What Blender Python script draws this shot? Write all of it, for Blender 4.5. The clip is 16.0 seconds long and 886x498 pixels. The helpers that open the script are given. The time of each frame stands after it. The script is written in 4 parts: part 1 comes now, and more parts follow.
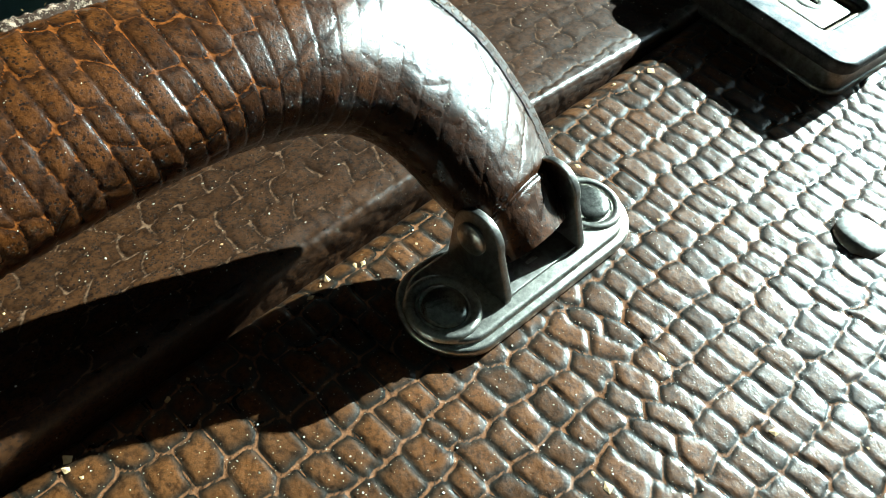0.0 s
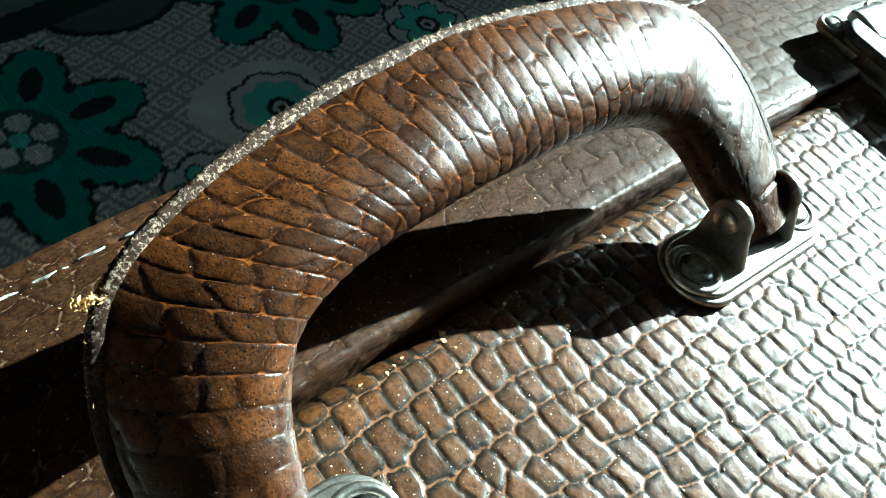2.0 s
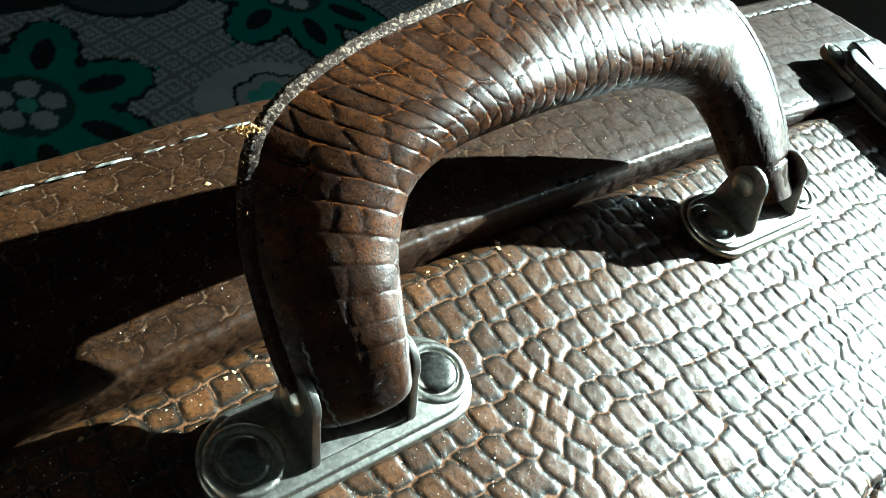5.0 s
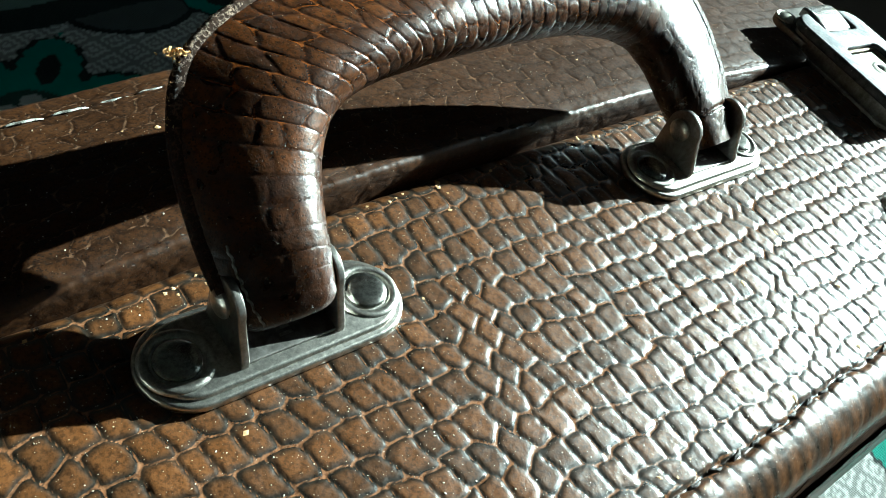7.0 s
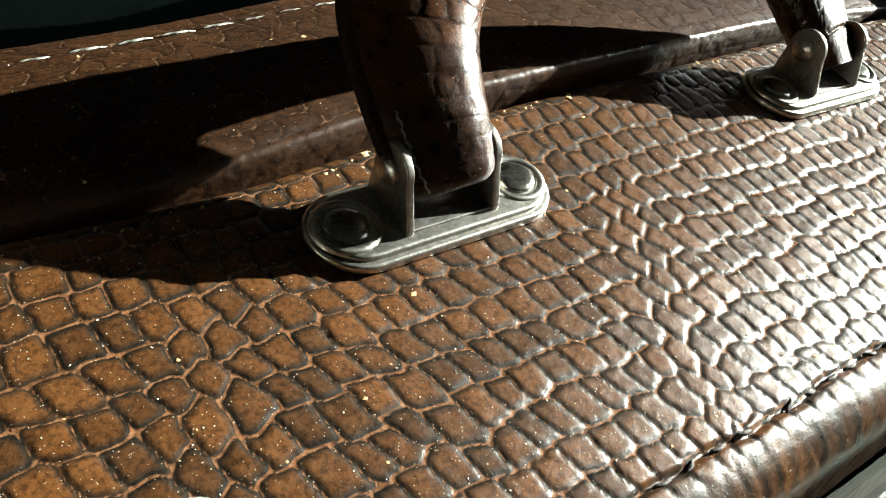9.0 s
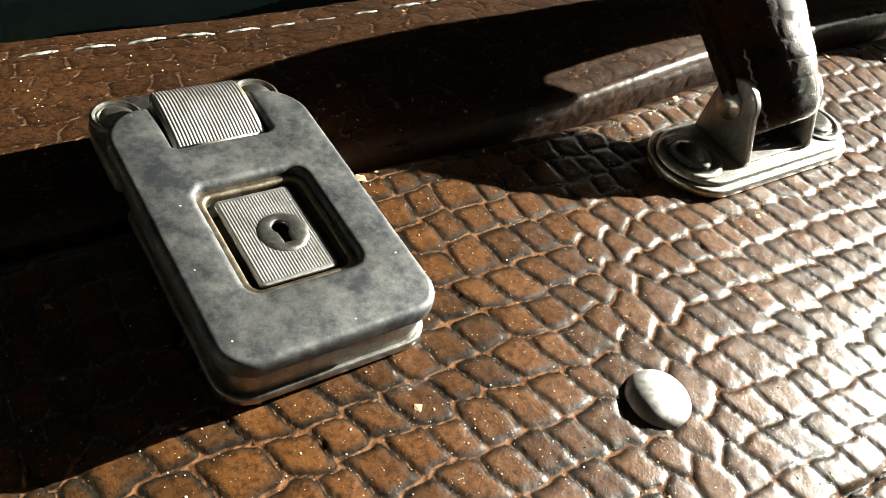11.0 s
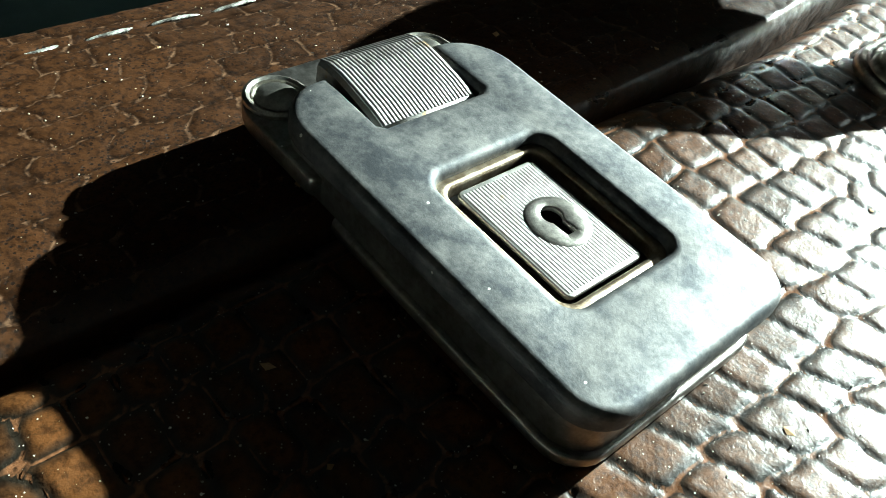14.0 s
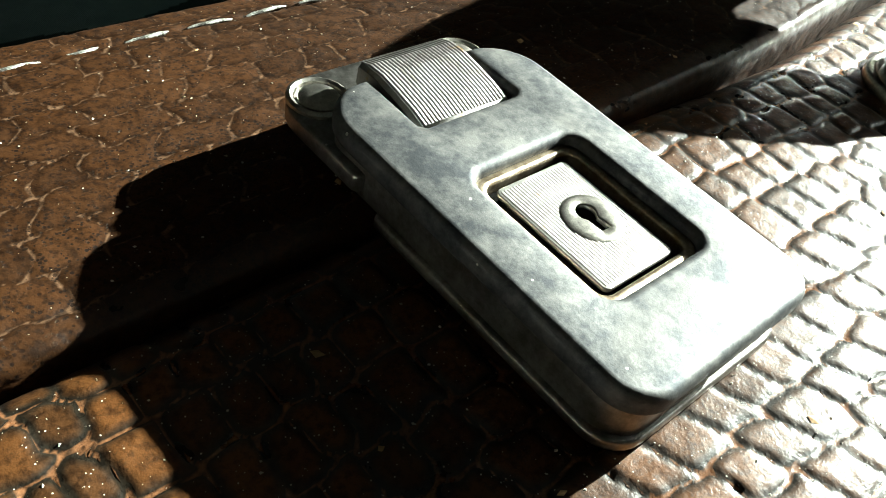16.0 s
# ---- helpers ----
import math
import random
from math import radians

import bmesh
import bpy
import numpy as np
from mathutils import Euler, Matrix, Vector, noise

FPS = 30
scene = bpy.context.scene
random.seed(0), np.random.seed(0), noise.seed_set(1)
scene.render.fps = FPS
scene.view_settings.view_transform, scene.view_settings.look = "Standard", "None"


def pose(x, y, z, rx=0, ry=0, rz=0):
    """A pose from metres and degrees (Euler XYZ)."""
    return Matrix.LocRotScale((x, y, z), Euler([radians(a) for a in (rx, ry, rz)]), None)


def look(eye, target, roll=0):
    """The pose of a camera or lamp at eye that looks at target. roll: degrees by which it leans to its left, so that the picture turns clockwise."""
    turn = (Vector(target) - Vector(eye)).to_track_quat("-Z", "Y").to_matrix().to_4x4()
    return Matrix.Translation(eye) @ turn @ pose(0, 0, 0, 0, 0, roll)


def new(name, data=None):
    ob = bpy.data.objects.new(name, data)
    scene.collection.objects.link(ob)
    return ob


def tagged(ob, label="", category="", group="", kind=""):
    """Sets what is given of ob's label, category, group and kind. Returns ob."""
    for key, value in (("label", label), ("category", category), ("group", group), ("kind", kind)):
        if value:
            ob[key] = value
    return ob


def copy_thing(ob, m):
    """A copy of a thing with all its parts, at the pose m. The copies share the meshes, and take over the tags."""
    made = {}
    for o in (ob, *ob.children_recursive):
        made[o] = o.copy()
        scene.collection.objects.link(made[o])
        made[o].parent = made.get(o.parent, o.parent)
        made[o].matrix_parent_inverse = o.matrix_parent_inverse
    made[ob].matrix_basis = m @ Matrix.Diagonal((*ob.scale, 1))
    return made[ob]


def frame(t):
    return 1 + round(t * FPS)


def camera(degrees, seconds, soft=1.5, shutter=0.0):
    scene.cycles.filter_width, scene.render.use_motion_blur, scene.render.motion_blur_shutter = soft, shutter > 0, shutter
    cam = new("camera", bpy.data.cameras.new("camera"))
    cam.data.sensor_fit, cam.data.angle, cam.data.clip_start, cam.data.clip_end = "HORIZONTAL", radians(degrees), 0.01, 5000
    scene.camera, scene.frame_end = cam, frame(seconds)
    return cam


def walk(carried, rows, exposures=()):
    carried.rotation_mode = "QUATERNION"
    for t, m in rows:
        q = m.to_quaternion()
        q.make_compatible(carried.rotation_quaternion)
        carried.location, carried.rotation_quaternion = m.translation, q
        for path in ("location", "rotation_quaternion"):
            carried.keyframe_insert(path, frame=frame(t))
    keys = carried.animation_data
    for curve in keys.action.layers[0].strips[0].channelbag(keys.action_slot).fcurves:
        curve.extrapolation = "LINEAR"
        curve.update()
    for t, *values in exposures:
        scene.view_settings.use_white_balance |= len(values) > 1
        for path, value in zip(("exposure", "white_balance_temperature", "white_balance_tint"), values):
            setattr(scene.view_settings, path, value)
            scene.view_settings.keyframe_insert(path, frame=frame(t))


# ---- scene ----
cam = camera(54.90, 16.0, 0.65)
PATH = [
    (0.0, pose(-0.01663, -0.03956, 0.43049, 38.549, -5.013, -44.611)),
    (0.5, pose(-0.03202, -0.03595, 0.44089, 38.760, -6.467, -43.695)),
    (1.0, pose(-0.05539, -0.03289, 0.44465, 38.882, -7.633, -41.474)),
    (1.5, pose(-0.07079, -0.02721, 0.44819, 37.852, -10.011, -39.970)),
    (2.0, pose(-0.08202, -0.02617, 0.44936, 38.215, -11.528, -38.908)),
    (2.5, pose(-0.09348, -0.02765, 0.44972, 38.601, -13.098, -37.774)),
    (3.0, pose(-0.10346, -0.02910, 0.44940, 38.717, -14.284, -36.632)),
    (3.5, pose(-0.11205, -0.03161, 0.44624, 39.381, -15.800, -36.023)),
    (4.0, pose(-0.11519, -0.03483, 0.44253, 39.921, -17.035, -35.813)),
    (6.5, pose(-0.11789, -0.05641, 0.44681, 42.030, -17.679, -35.870)),
    (7.0, pose(-0.11488, -0.06568, 0.44370, 42.261, -16.040, -35.894)),
    (7.5, pose(-0.11456, -0.07439, 0.43728, 42.433, -14.739, -35.766)),
    (8.0, pose(-0.11622, -0.08020, 0.43237, 43.164, -14.267, -35.551)),
    (10.5, pose(-0.18290, -0.06584, 0.41482, 44.154, -12.691, -31.631)),
    (11.0, pose(-0.19356, -0.06396, 0.41138, 44.390, -12.672, -32.063)),
    (11.5, pose(-0.20921, -0.05078, 0.40096, 45.350, -12.390, -35.387)),
    (12.0, pose(-0.21318, -0.03378, 0.38872, 44.327, -11.733, -37.650)),
    (12.5, pose(-0.20998, -0.02312, 0.38251, 43.978, -11.296, -39.913)),
    (13.0, pose(-0.20674, -0.01940, 0.38101, 43.527, -11.400, -40.802)),
    (13.5, pose(-0.20619, -0.02335, 0.38225, 43.824, -11.148, -40.855)),
    (14.0, pose(-0.20962, -0.02610, 0.38479, 44.457, -11.062, -40.814)),
    (14.5, pose(-0.21192, -0.02545, 0.38313, 44.631, -11.528, -40.843)),
    (15.0, pose(-0.21358, -0.02548, 0.38376, 44.849, -11.829, -41.076)),
    (15.5, pose(-0.21625, -0.02647, 0.38488, 45.194, -11.796, -40.915)),
    (16.0, pose(-0.21580, -0.02548, 0.38523, 45.170, -11.827, -40.988)),
]
walk(cam, PATH, [(0.0, 2.55, 5250, -18), (2.5, 2.95, 5250, -18), (4.0, 2.80, 5250, -17), (6.5, 2.52, 5300, -17), (7.5, 2.42, 5500, -13), (8.0, 2.42, 5700, -10), (10.5, 2.58, 6900, 6), (11.0, 2.58, 6700, 2), (12.0, 2.65, 5700, -14), (13.5, 2.45, 5600, -14), (16.0, 2.75, 6200, -8)])

# ---- light ----
SUN_SLOPE = 2.5                      # shadow length over height
SUN_WAY = Vector((-1.0, 0.04, -1.0 / SUN_SLOPE)).normalized()
world = bpy.data.worlds.new("world")
scene.world = world
world.use_nodes = True
wn, wl = world.node_tree.nodes, world.node_tree.links
sky = wn.new("ShaderNodeTexSky")
sky.sky_type, sky.sun_disc = "NISHITA", False
sky.sun_elevation, sky.sun_rotation = math.atan(1 / SUN_SLOPE), radians(92)
wl.new(sky.outputs[0], wn["Background"].inputs[0])
wn["Background"].inputs[1].default_value = 0.05
sun = new("sun", bpy.data.lights.new("sun", "SUN"))
sun.data.energy, sun.data.angle, sun.data.color = 5.0, radians(0.55), (1.0, 0.97, 0.92)
sun.matrix_world = look((3, 0, 1.4), Vector((3, 0, 1.4)) + SUN_WAY)
# added area lamp outside the unseen opening, to fill the shadows
fill_light = new("added_fill_light", bpy.data.lights.new("added_fill_light", "AREA"))
fill_light.data.shape, fill_light.data.size, fill_light.data.size_y = "RECTANGLE", 1.2, 1.2
fill_light.data.energy, fill_light.data.color = 0.5, (0.80, 0.95, 1.0)
fill_light.matrix_world = look((2.02, -0.68, 1.25), (0.0, -0.6, 1.0))

# ---- helpers of the place ----
MM = 0.001
TOP = 0.325                          # height of the case's upper side over the cloth
rng = np.random.default_rng(7)


def mesh_of(name, co, faces, smooth=True):
    me = bpy.data.meshes.new(name)
    me.from_pydata([tuple(c) for c in np.asarray(co).tolist()], [], np.asarray(faces).tolist() if isinstance(faces, np.ndarray) else faces)
    me.update()
    if smooth:
        me.polygons.foreach_set("use_smooth", np.ones(len(me.polygons), bool))
    return me


def grid_faces(nu, nv, close_v=False):
    i, j = np.meshgrid(np.arange(nu - 1), np.arange(nv if close_v else nv - 1), indexing="ij")
    k = (j + 1) % nv
    return np.stack([i * nv + j, (i + 1) * nv + j, (i + 1) * nv + k, i * nv + k], -1).reshape(-1, 4)


def attribute(me, name, values):
    me.attributes.new(name, "FLOAT", "POINT").data.foreach_set("value", np.asarray(values, np.float32).ravel())


def child(name, me, material, parent, m=None, label=""):
    """A mesh as one part under its thing."""
    ob = new(name, me)
    if material:
        me.materials.append(material)
    ob.parent = parent
    if m is not None:
        ob.matrix_basis = m
    return tagged(ob, label)


def part(name, bm, material, parent, m=None, label="", smooth=False):
    me = bpy.data.meshes.new(name)
    bm.to_mesh(me)
    bm.free()
    me.polygons.foreach_set("use_smooth", np.full(len(me.polygons), smooth))
    return child(name, me, material, parent, m, label)


def smooth_step(a, b, x):
    t = np.clip((x - a) / (b - a), 0, 1)
    return t * t * (3 - 2 * t)


def hash01(i, j, k):
    h = np.sin(i * 127.1 + j * 311.7 + k * 74.7) * 43758.5453
    return h - np.floor(h)


def scales(u, v, seed, jitter_u=0.2, jitter_v=0.3, stagger=0.25, oblong=1.0):
    """Uneven four- to six-sided scales in loose rows and columns: the distance to the nearest groove, a random number
    for each scale and the place within it. oblong: how much longer a scale is along v than along u."""
    iu, iv = np.floor(u), np.floor(v)
    best = np.full(u.shape, 1e9)
    bx, by, br = np.zeros_like(u), np.zeros_like(u), np.zeros_like(u)
    near = []
    for dj in (-2, -1, 0, 1, 2):
        for di in (-2, -1, 0, 1, 2):
            j = iv + dj
            i = iu + di
            x = i + 0.5 + (hash01(i, j, seed) - 0.5) * 2 * jitter_u + (hash01(j, 2.2, seed) - 0.5) * 2 * stagger
            y = (j + 0.5 + (hash01(i, j, seed + 3.3) - 0.5) * 2 * jitter_v) * oblong
            near.append((x, y))
            d = (x - u) ** 2 + (y - v * oblong) ** 2
            m = d < best
            best = np.where(m, d, best)
            bx, by, br = np.where(m, x, bx), np.where(m, y, by), np.where(m, hash01(i, j, seed + 9.1), br)
    edge = np.full(u.shape, 1e9)
    soft = np.zeros_like(u)
    for x, y in near:
        dx, dy = x - bx, y - by
        length = np.hypot(dx, dy)
        d = (((bx + x) / 2 - u) * dx + ((by + y) / 2 - v * oblong) * dy) / np.maximum(length, 1e-6)
        far = length < 1e-6
        edge = np.where(far, edge, np.minimum(edge, d))
        soft += np.where(far, 0, np.exp(-np.clip(d, 0, 2) * 16))
    # a soft minimum rounds the corners off
    return np.clip(np.minimum(edge, -np.log(np.maximum(soft, 1e-9)) / 16 + 0.02), 0, None), br, u - bx, v * oblong - by


def bricks(u, v, seed, round_off=0.42, slant=0.5, jitter=0.5, corner=0.2):
    """Oblong scales: rows between long grooves, each row cut into uneven pieces. Distances are in rows."""
    j = np.floor(v)
    fv = v - j
    uu = u + hash01(j, 4.1, seed) * 7 + 0.12 * np.sin(j * 2.1 + v * 3)
    i0 = np.floor(uu)
    left, right, cell = np.full(u.shape, -9.0), np.full(u.shape, 9.0), np.zeros_like(u)
    for di in (-1, 0, 1, 2):
        i = i0 + di
        at = i + (hash01(i, j, seed) - 0.5) * jitter + (hash01(i, j, seed + 5.5) - 0.5) * slant * (fv - 0.5) - uu
        under = at <= 0
        newer = under & (at > left)
        left = np.where(newer, at, left)
        cell = np.where(newer, hash01(i, j, seed + 9.1), cell)
        right = np.where(~under & (at < right), at, right)
    eu, ev = np.minimum(-left, right), np.minimum(fv, 1 - fv)
    a, b = np.clip(corner - eu, 0, None), np.clip(corner - ev, 0, None)
    edge = np.where((a > 0) & (b > 0), corner - np.hypot(a, b), np.minimum(eu, ev))
    edge = np.clip(edge / round_off, 0, 1)
    return edge, cell, (-left - right) / 2, fv - 0.5


def ripple(x, y, seed):
    return (np.sin(x * 0.9 + 1.7 * np.sin(y * 0.43 + seed)) + np.sin(y * 1.1 + 1.3 * np.sin(x * 0.57 + 2 * seed)) + np.sin((x + y) * 0.37 + seed * 3)) / 3


# ---- materials ----
def material(name):
    mat = bpy.data.materials.new(name)
    mat.use_nodes = True
    nt = mat.node_tree
    return mat, nt.nodes, nt.links, nt.nodes["Principled BSDF"]


def noise_node(n, l, co, scale, detail=4.0, rough=0.55):
    t = n.new("ShaderNodeTexNoise")
    t.inputs["Scale"].default_value, t.inputs["Detail"].default_value, t.inputs["Roughness"].default_value = scale, detail, rough
    l.new(co, t.inputs["Vector"])
    return t.outputs["Fac"]


def ramp_node(n, l, fac, stops):
    r = n.new("ShaderNodeValToRGB")
    e = r.color_ramp.elements
    while len(e) < len(stops):
        e.new(0.5)
    for s, (p, c) in zip(e, stops):
        s.position, s.color = p, (*c, 1) if len(c) == 3 else c
    l.new(fac, r.inputs[0])
    return r.outputs[0]


def mix_node(n, l, fac, a, b, mode="MIX"):
    m = n.new("ShaderNodeMix")
    m.data_type, m.blend_type = "RGBA", mode
    for sock, v in ((m.inputs["Factor"], fac), (m.inputs["A"], a), (m.inputs["B"], b)):
        if isinstance(v, (int, float)):
            sock.default_value = v
        elif isinstance(v, tuple):
            sock.default_value = (*v, 1)
        else:
            l.new(v, sock)
    return m.outputs["Result"]


def math_node(n, l, op, a, b=0.0):
    m = n.new("ShaderNodeMath")
    m.operation = op
    for sock, v in ((m.inputs[0], a), (m.inputs[1], b)):
        if isinstance(v, (int, float)):
            sock.default_value = v
        else:
            l.new(v, sock)
    return m.outputs[0]


def bump_node(n, l, height, distance, strength=1.0, normal=None):
    b = n.new("ShaderNodeBump")
    b.inputs["Distance"].default_value, b.inputs["Strength"].default_value = distance, strength
    l.new(height, b.inputs["Height"])
    if normal:
        l.new(normal, b.inputs["Normal"])
    return b.outputs[0]


def dots(n, l, co, scale, share, size):
    """Small scattered dots: 1 in a dot, 0 beside it."""
    v = n.new("ShaderNodeTexVoronoi")
    v.inputs["Scale"].default_value = scale
    l.new(co, v.inputs["Vector"])
    pick = n.new("ShaderNodeSeparateColor")
    l.new(v.outputs["Color"], pick.inputs[0])
    reach = math_node(n, l, "MULTIPLY", math_node(n, l, "LESS_THAN", pick.outputs[0], share), math_node(n, l, "ADD", math_node(n, l, "MULTIPLY", pick.outputs[1], size), size * 0.5))
    return math_node(n, l, "LESS_THAN", v.outputs["Distance"], reach)


def leather(name, crown, crown2, rim, groove, rough, pores=0.0, widths=(0.10, 0.30, 0.75), gloss=0.5, grain=0.7, dust=0.2, thin=0.14, worn_off=0.0, speckled=0.75):
    """Embossed leather: ruddy grooves, darker rims round the scales, worn brown crowns, pores and fine wrinkles."""
    mat, n, l, p = material(name)
    co = n.new("ShaderNodeTexCoord").outputs["Object"]
    edge, rand = n.new("ShaderNodeAttribute"), n.new("ShaderNodeAttribute")
    edge.attribute_name, rand.attribute_name = "edge", "cell"
    big, mid, fine = noise_node(n, l, co, 28, 3), noise_node(n, l, co, 260, 5), noise_node(n, l, co, 2600, 3, 0.65)
    tone = math_node(n, l, "ADD", math_node(n, l, "MULTIPLY", rand.outputs["Fac"], 0.45), math_node(n, l, "MULTIPLY", big, 0.6))
    body = mix_node(n, l, tone, crown, crown2)
    worn = math_node(n, l, "ADD", edge.outputs["Fac"], math_node(n, l, "MULTIPLY", math_node(n, l, "SUBTRACT", mid, 0.5), 0.5))
    worn = math_node(n, l, "ADD", worn, math_node(n, l, "MULTIPLY", math_node(n, l, "SUBTRACT", rand.outputs["Fac"], 0.5), 0.25))
    a, b, c = widths
    crowned = ramp_node(n, l, worn, [(b, (0, 0, 0)), (c, (1, 1, 1))])
    colour = mix_node(n, l, crowned, rim, body)
    grooved = ramp_node(n, l, math_node(n, l, "ADD", edge.outputs["Fac"], math_node(n, l, "MULTIPLY", math_node(n, l, "SUBTRACT", mid, 0.5), 0.2)), [(a, (0, 0, 0)), (a + thin, (1, 1, 1))])
    colour = mix_node(n, l, grooved, groove, colour)
    colour = mix_node(n, l, 0.5, colour, ramp_node(n, l, mid, [(0.25, (0.5, 0.45, 0.42)), (0.75, (1.0, 1.0, 1.0))]), "MULTIPLY")
    speckle = noise_node(n, l, co, 1150, 4, 0.7)
    colour = mix_node(n, l, speckled, colour, ramp_node(n, l, speckle, [(0.37, (0.22, 0.20, 0.18)), (0.55, (1.2, 1.2, 1.2))]), "MULTIPLY")
    height = math_node(n, l, "ADD", math_node(n, l, "MULTIPLY", fine, 0.35), math_node(n, l, "MULTIPLY", mid, 0.9))
    if pores:
        pit = dots(n, l, co, 2000, pores, 0.30)
        keep = ramp_node(n, l, noise_node(n, l, co, 120, 2), [(0.30, (0.2, 0.2, 0.2)), (0.52, (1, 1, 1))])
        pit = math_node(n, l, "MULTIPLY", pit, keep)
        colour = mix_node(n, l, math_node(n, l, "MULTIPLY", pit, 0.88), colour, (0.006, 0.003, 0.002))
        height = math_node(n, l, "SUBTRACT", height, math_node(n, l, "MULTIPLY", pit, 0.5))
    # pale dots in the colour stand for dust and for tiny specular glints
    pale_dots = math_node(n, l, "MAXIMUM", dots(n, l, co, 1700, dust, 0.11), dots(n, l, co, 3300, dust * 3, 0.2))
    colour = mix_node(n, l, pale_dots, colour, (0.50, 0.46, 0.38))
    height = math_node(n, l, "ADD", height, math_node(n, l, "MULTIPLY", pale_dots, 0.2))
    l.new(colour, p.inputs["Base Color"])
    # worn crowns are duller than the rims and slopes
    dulled = math_node(n, l, "ADD", math_node(n, l, "MULTIPLY", mid, 0.22), math_node(n, l, "MULTIPLY", crowned, 0.08))
    polish = n.new("ShaderNodeAttribute")
    polish.attribute_name = "polish"
    shine = polish.outputs["Fac"]
    l.new(math_node(n, l, "SUBTRACT", math_node(n, l, "ADD", rough - 0.12, dulled), math_node(n, l, "MULTIPLY", shine, 0.2)), p.inputs["Roughness"])
    l.new(math_node(n, l, "ADD", math_node(n, l, "SUBTRACT", gloss, math_node(n, l, "MULTIPLY", crowned, gloss * worn_off)), math_node(n, l, "MULTIPLY", shine, 0.5)), p.inputs["Specular IOR Level"])
    l.new(bump_node(n, l, height, 0.00022, grain), p.inputs["Normal"])
    return mat


def metal(name, light, dark, rough, stain=160.0, spread=(0.4, 0.62), brass=None, wave=0.0, dull=0.28, bare=1.0):
    """Tarnished plated metal: cloudy dull patches, scratches, here and there the yellow metal below."""
    mat, n, l, p = material(name)
    co = n.new("ShaderNodeTexCoord").outputs["Object"]
    fine = noise_node(n, l, co, 1400, 5, 0.7)
    cloud = math_node(n, l, "ADD", math_node(n, l, "MULTIPLY", noise_node(n, l, co, stain, 6, 0.65), 0.65), math_node(n, l, "MULTIPLY", noise_node(n, l, co, stain * 4.3, 5, 0.7), 0.35))
    mask = ramp_node(n, l, cloud, [(spread[0], (0, 0, 0)), (spread[1], (1, 1, 1))])
    colour = mix_node(n, l, mask, dark, light)
    colour = mix_node(n, l, 0.35, colour, ramp_node(n, l, fine, [(0.3, (0.35, 0.35, 0.35)), (0.7, (1, 1, 1))]), "MULTIPLY")
    if brass:
        spot = ramp_node(n, l, noise_node(n, l, co, 330, 3), [(0.66, (0, 0, 0)), (0.74, (1, 1, 1))])
        colour = mix_node(n, l, spot, colour, brass)
    pale_dots = dots(n, l, co, 900, 0.035, 0.12)
    colour = mix_node(n, l, pale_dots, colour, (0.75, 0.73, 0.68))
    l.new(colour, p.inputs["Base Color"])
    p.inputs["Metallic"].default_value = bare
    l.new(math_node(n, l, "ADD", rough - 0.1, math_node(n, l, "MULTIPLY", mask if dull > 0.4 else cloud, dull if dull < 0.4 else 0.26)), p.inputs["Roughness"])
    soft = bump_node(n, l, noise_node(n, l, co, 90, 2), wave, 0.5) if wave else None
    l.new(bump_node(n, l, fine, 0.00006, 0.6, soft), p.inputs["Normal"])
    return mat


def plain(name, a, b, rough, scale=300.0, bump=0.0001, spec=0.4, spread=None):
    mat, n, l, p = material(name)
    co = n.new("ShaderNodeTexCoord").outputs["Object"]
    f = noise_node(n, l, co, scale, 5, 0.6)
    mask = ramp_node(n, l, f, [(spread[0], (0, 0, 0)), (spread[1], (1, 1, 1))]) if spread else f
    l.new(mix_node(n, l, mask, a, b), p.inputs["Base Color"])
    p.inputs["Roughness"].default_value, p.inputs["Specular IOR Level"].default_value = rough, spec
    l.new(bump_node(n, l, f, bump, 0.8), p.inputs["Normal"])
    return mat


def raw_edge_material():
    """Cut leather: crumbling and pale where it is frayed, dark where it is not."""
    mat, n, l, p = material("raw_leather_edge")
    co = n.new("ShaderNodeTexCoord").outputs["Object"]
    a = n.new("ShaderNodeAttribute")
    a.attribute_name = "fray"
    chips = ramp_node(n, l, noise_node(n, l, co, 1300, 5, 0.7), [(0.50, (0, 0, 0)), (0.60, (1, 1, 1))])
    pale = mix_node(n, l, chips, (0.035, 0.018, 0.010), (0.33, 0.23, 0.16))
    dark = mix_node(n, l, chips, (0.02, 0.010, 0.006), (0.06, 0.025, 0.012))
    l.new(mix_node(n, l, a.outputs["Fac"], dark, pale), p.inputs["Base Color"])
    p.inputs["Roughness"].default_value, p.inputs["Specular IOR Level"].default_value = 0.6, 0.15
    l.new(bump_node(n, l, chips, 0.0005, 0.8), p.inputs["Normal"])
    return mat


PANEL = leather("scaled_leather", (0.036, 0.0162, 0.0058), (0.130, 0.0515, 0.0140), (0.014, 0.0110, 0.0072), (0.190, 0.088, 0.040), 0.30, 0.0, (0.065, 0.24, 1.0), 0.62, 0.65, 0.025, 0.12, 0.45, 0.7)
LID = leather("lid_leather", (0.025, 0.0102, 0.0032), (0.054, 0.0215, 0.0064), (0.021, 0.0086, 0.0029), (0.145, 0.084, 0.048), 0.46, 0.95, (0.0, 0.05, 0.4), 0.14, 0.5, 0.004, 0.09)
SIDE = leather("side_leather", (0.045, 0.024, 0.012), (0.07, 0.038, 0.018), (0.03, 0.016, 0.009), (0.03, 0.016, 0.009), 0.42, 0.3, (0.05, 0.12, 0.4), 0.5, 0.5, 0.02)
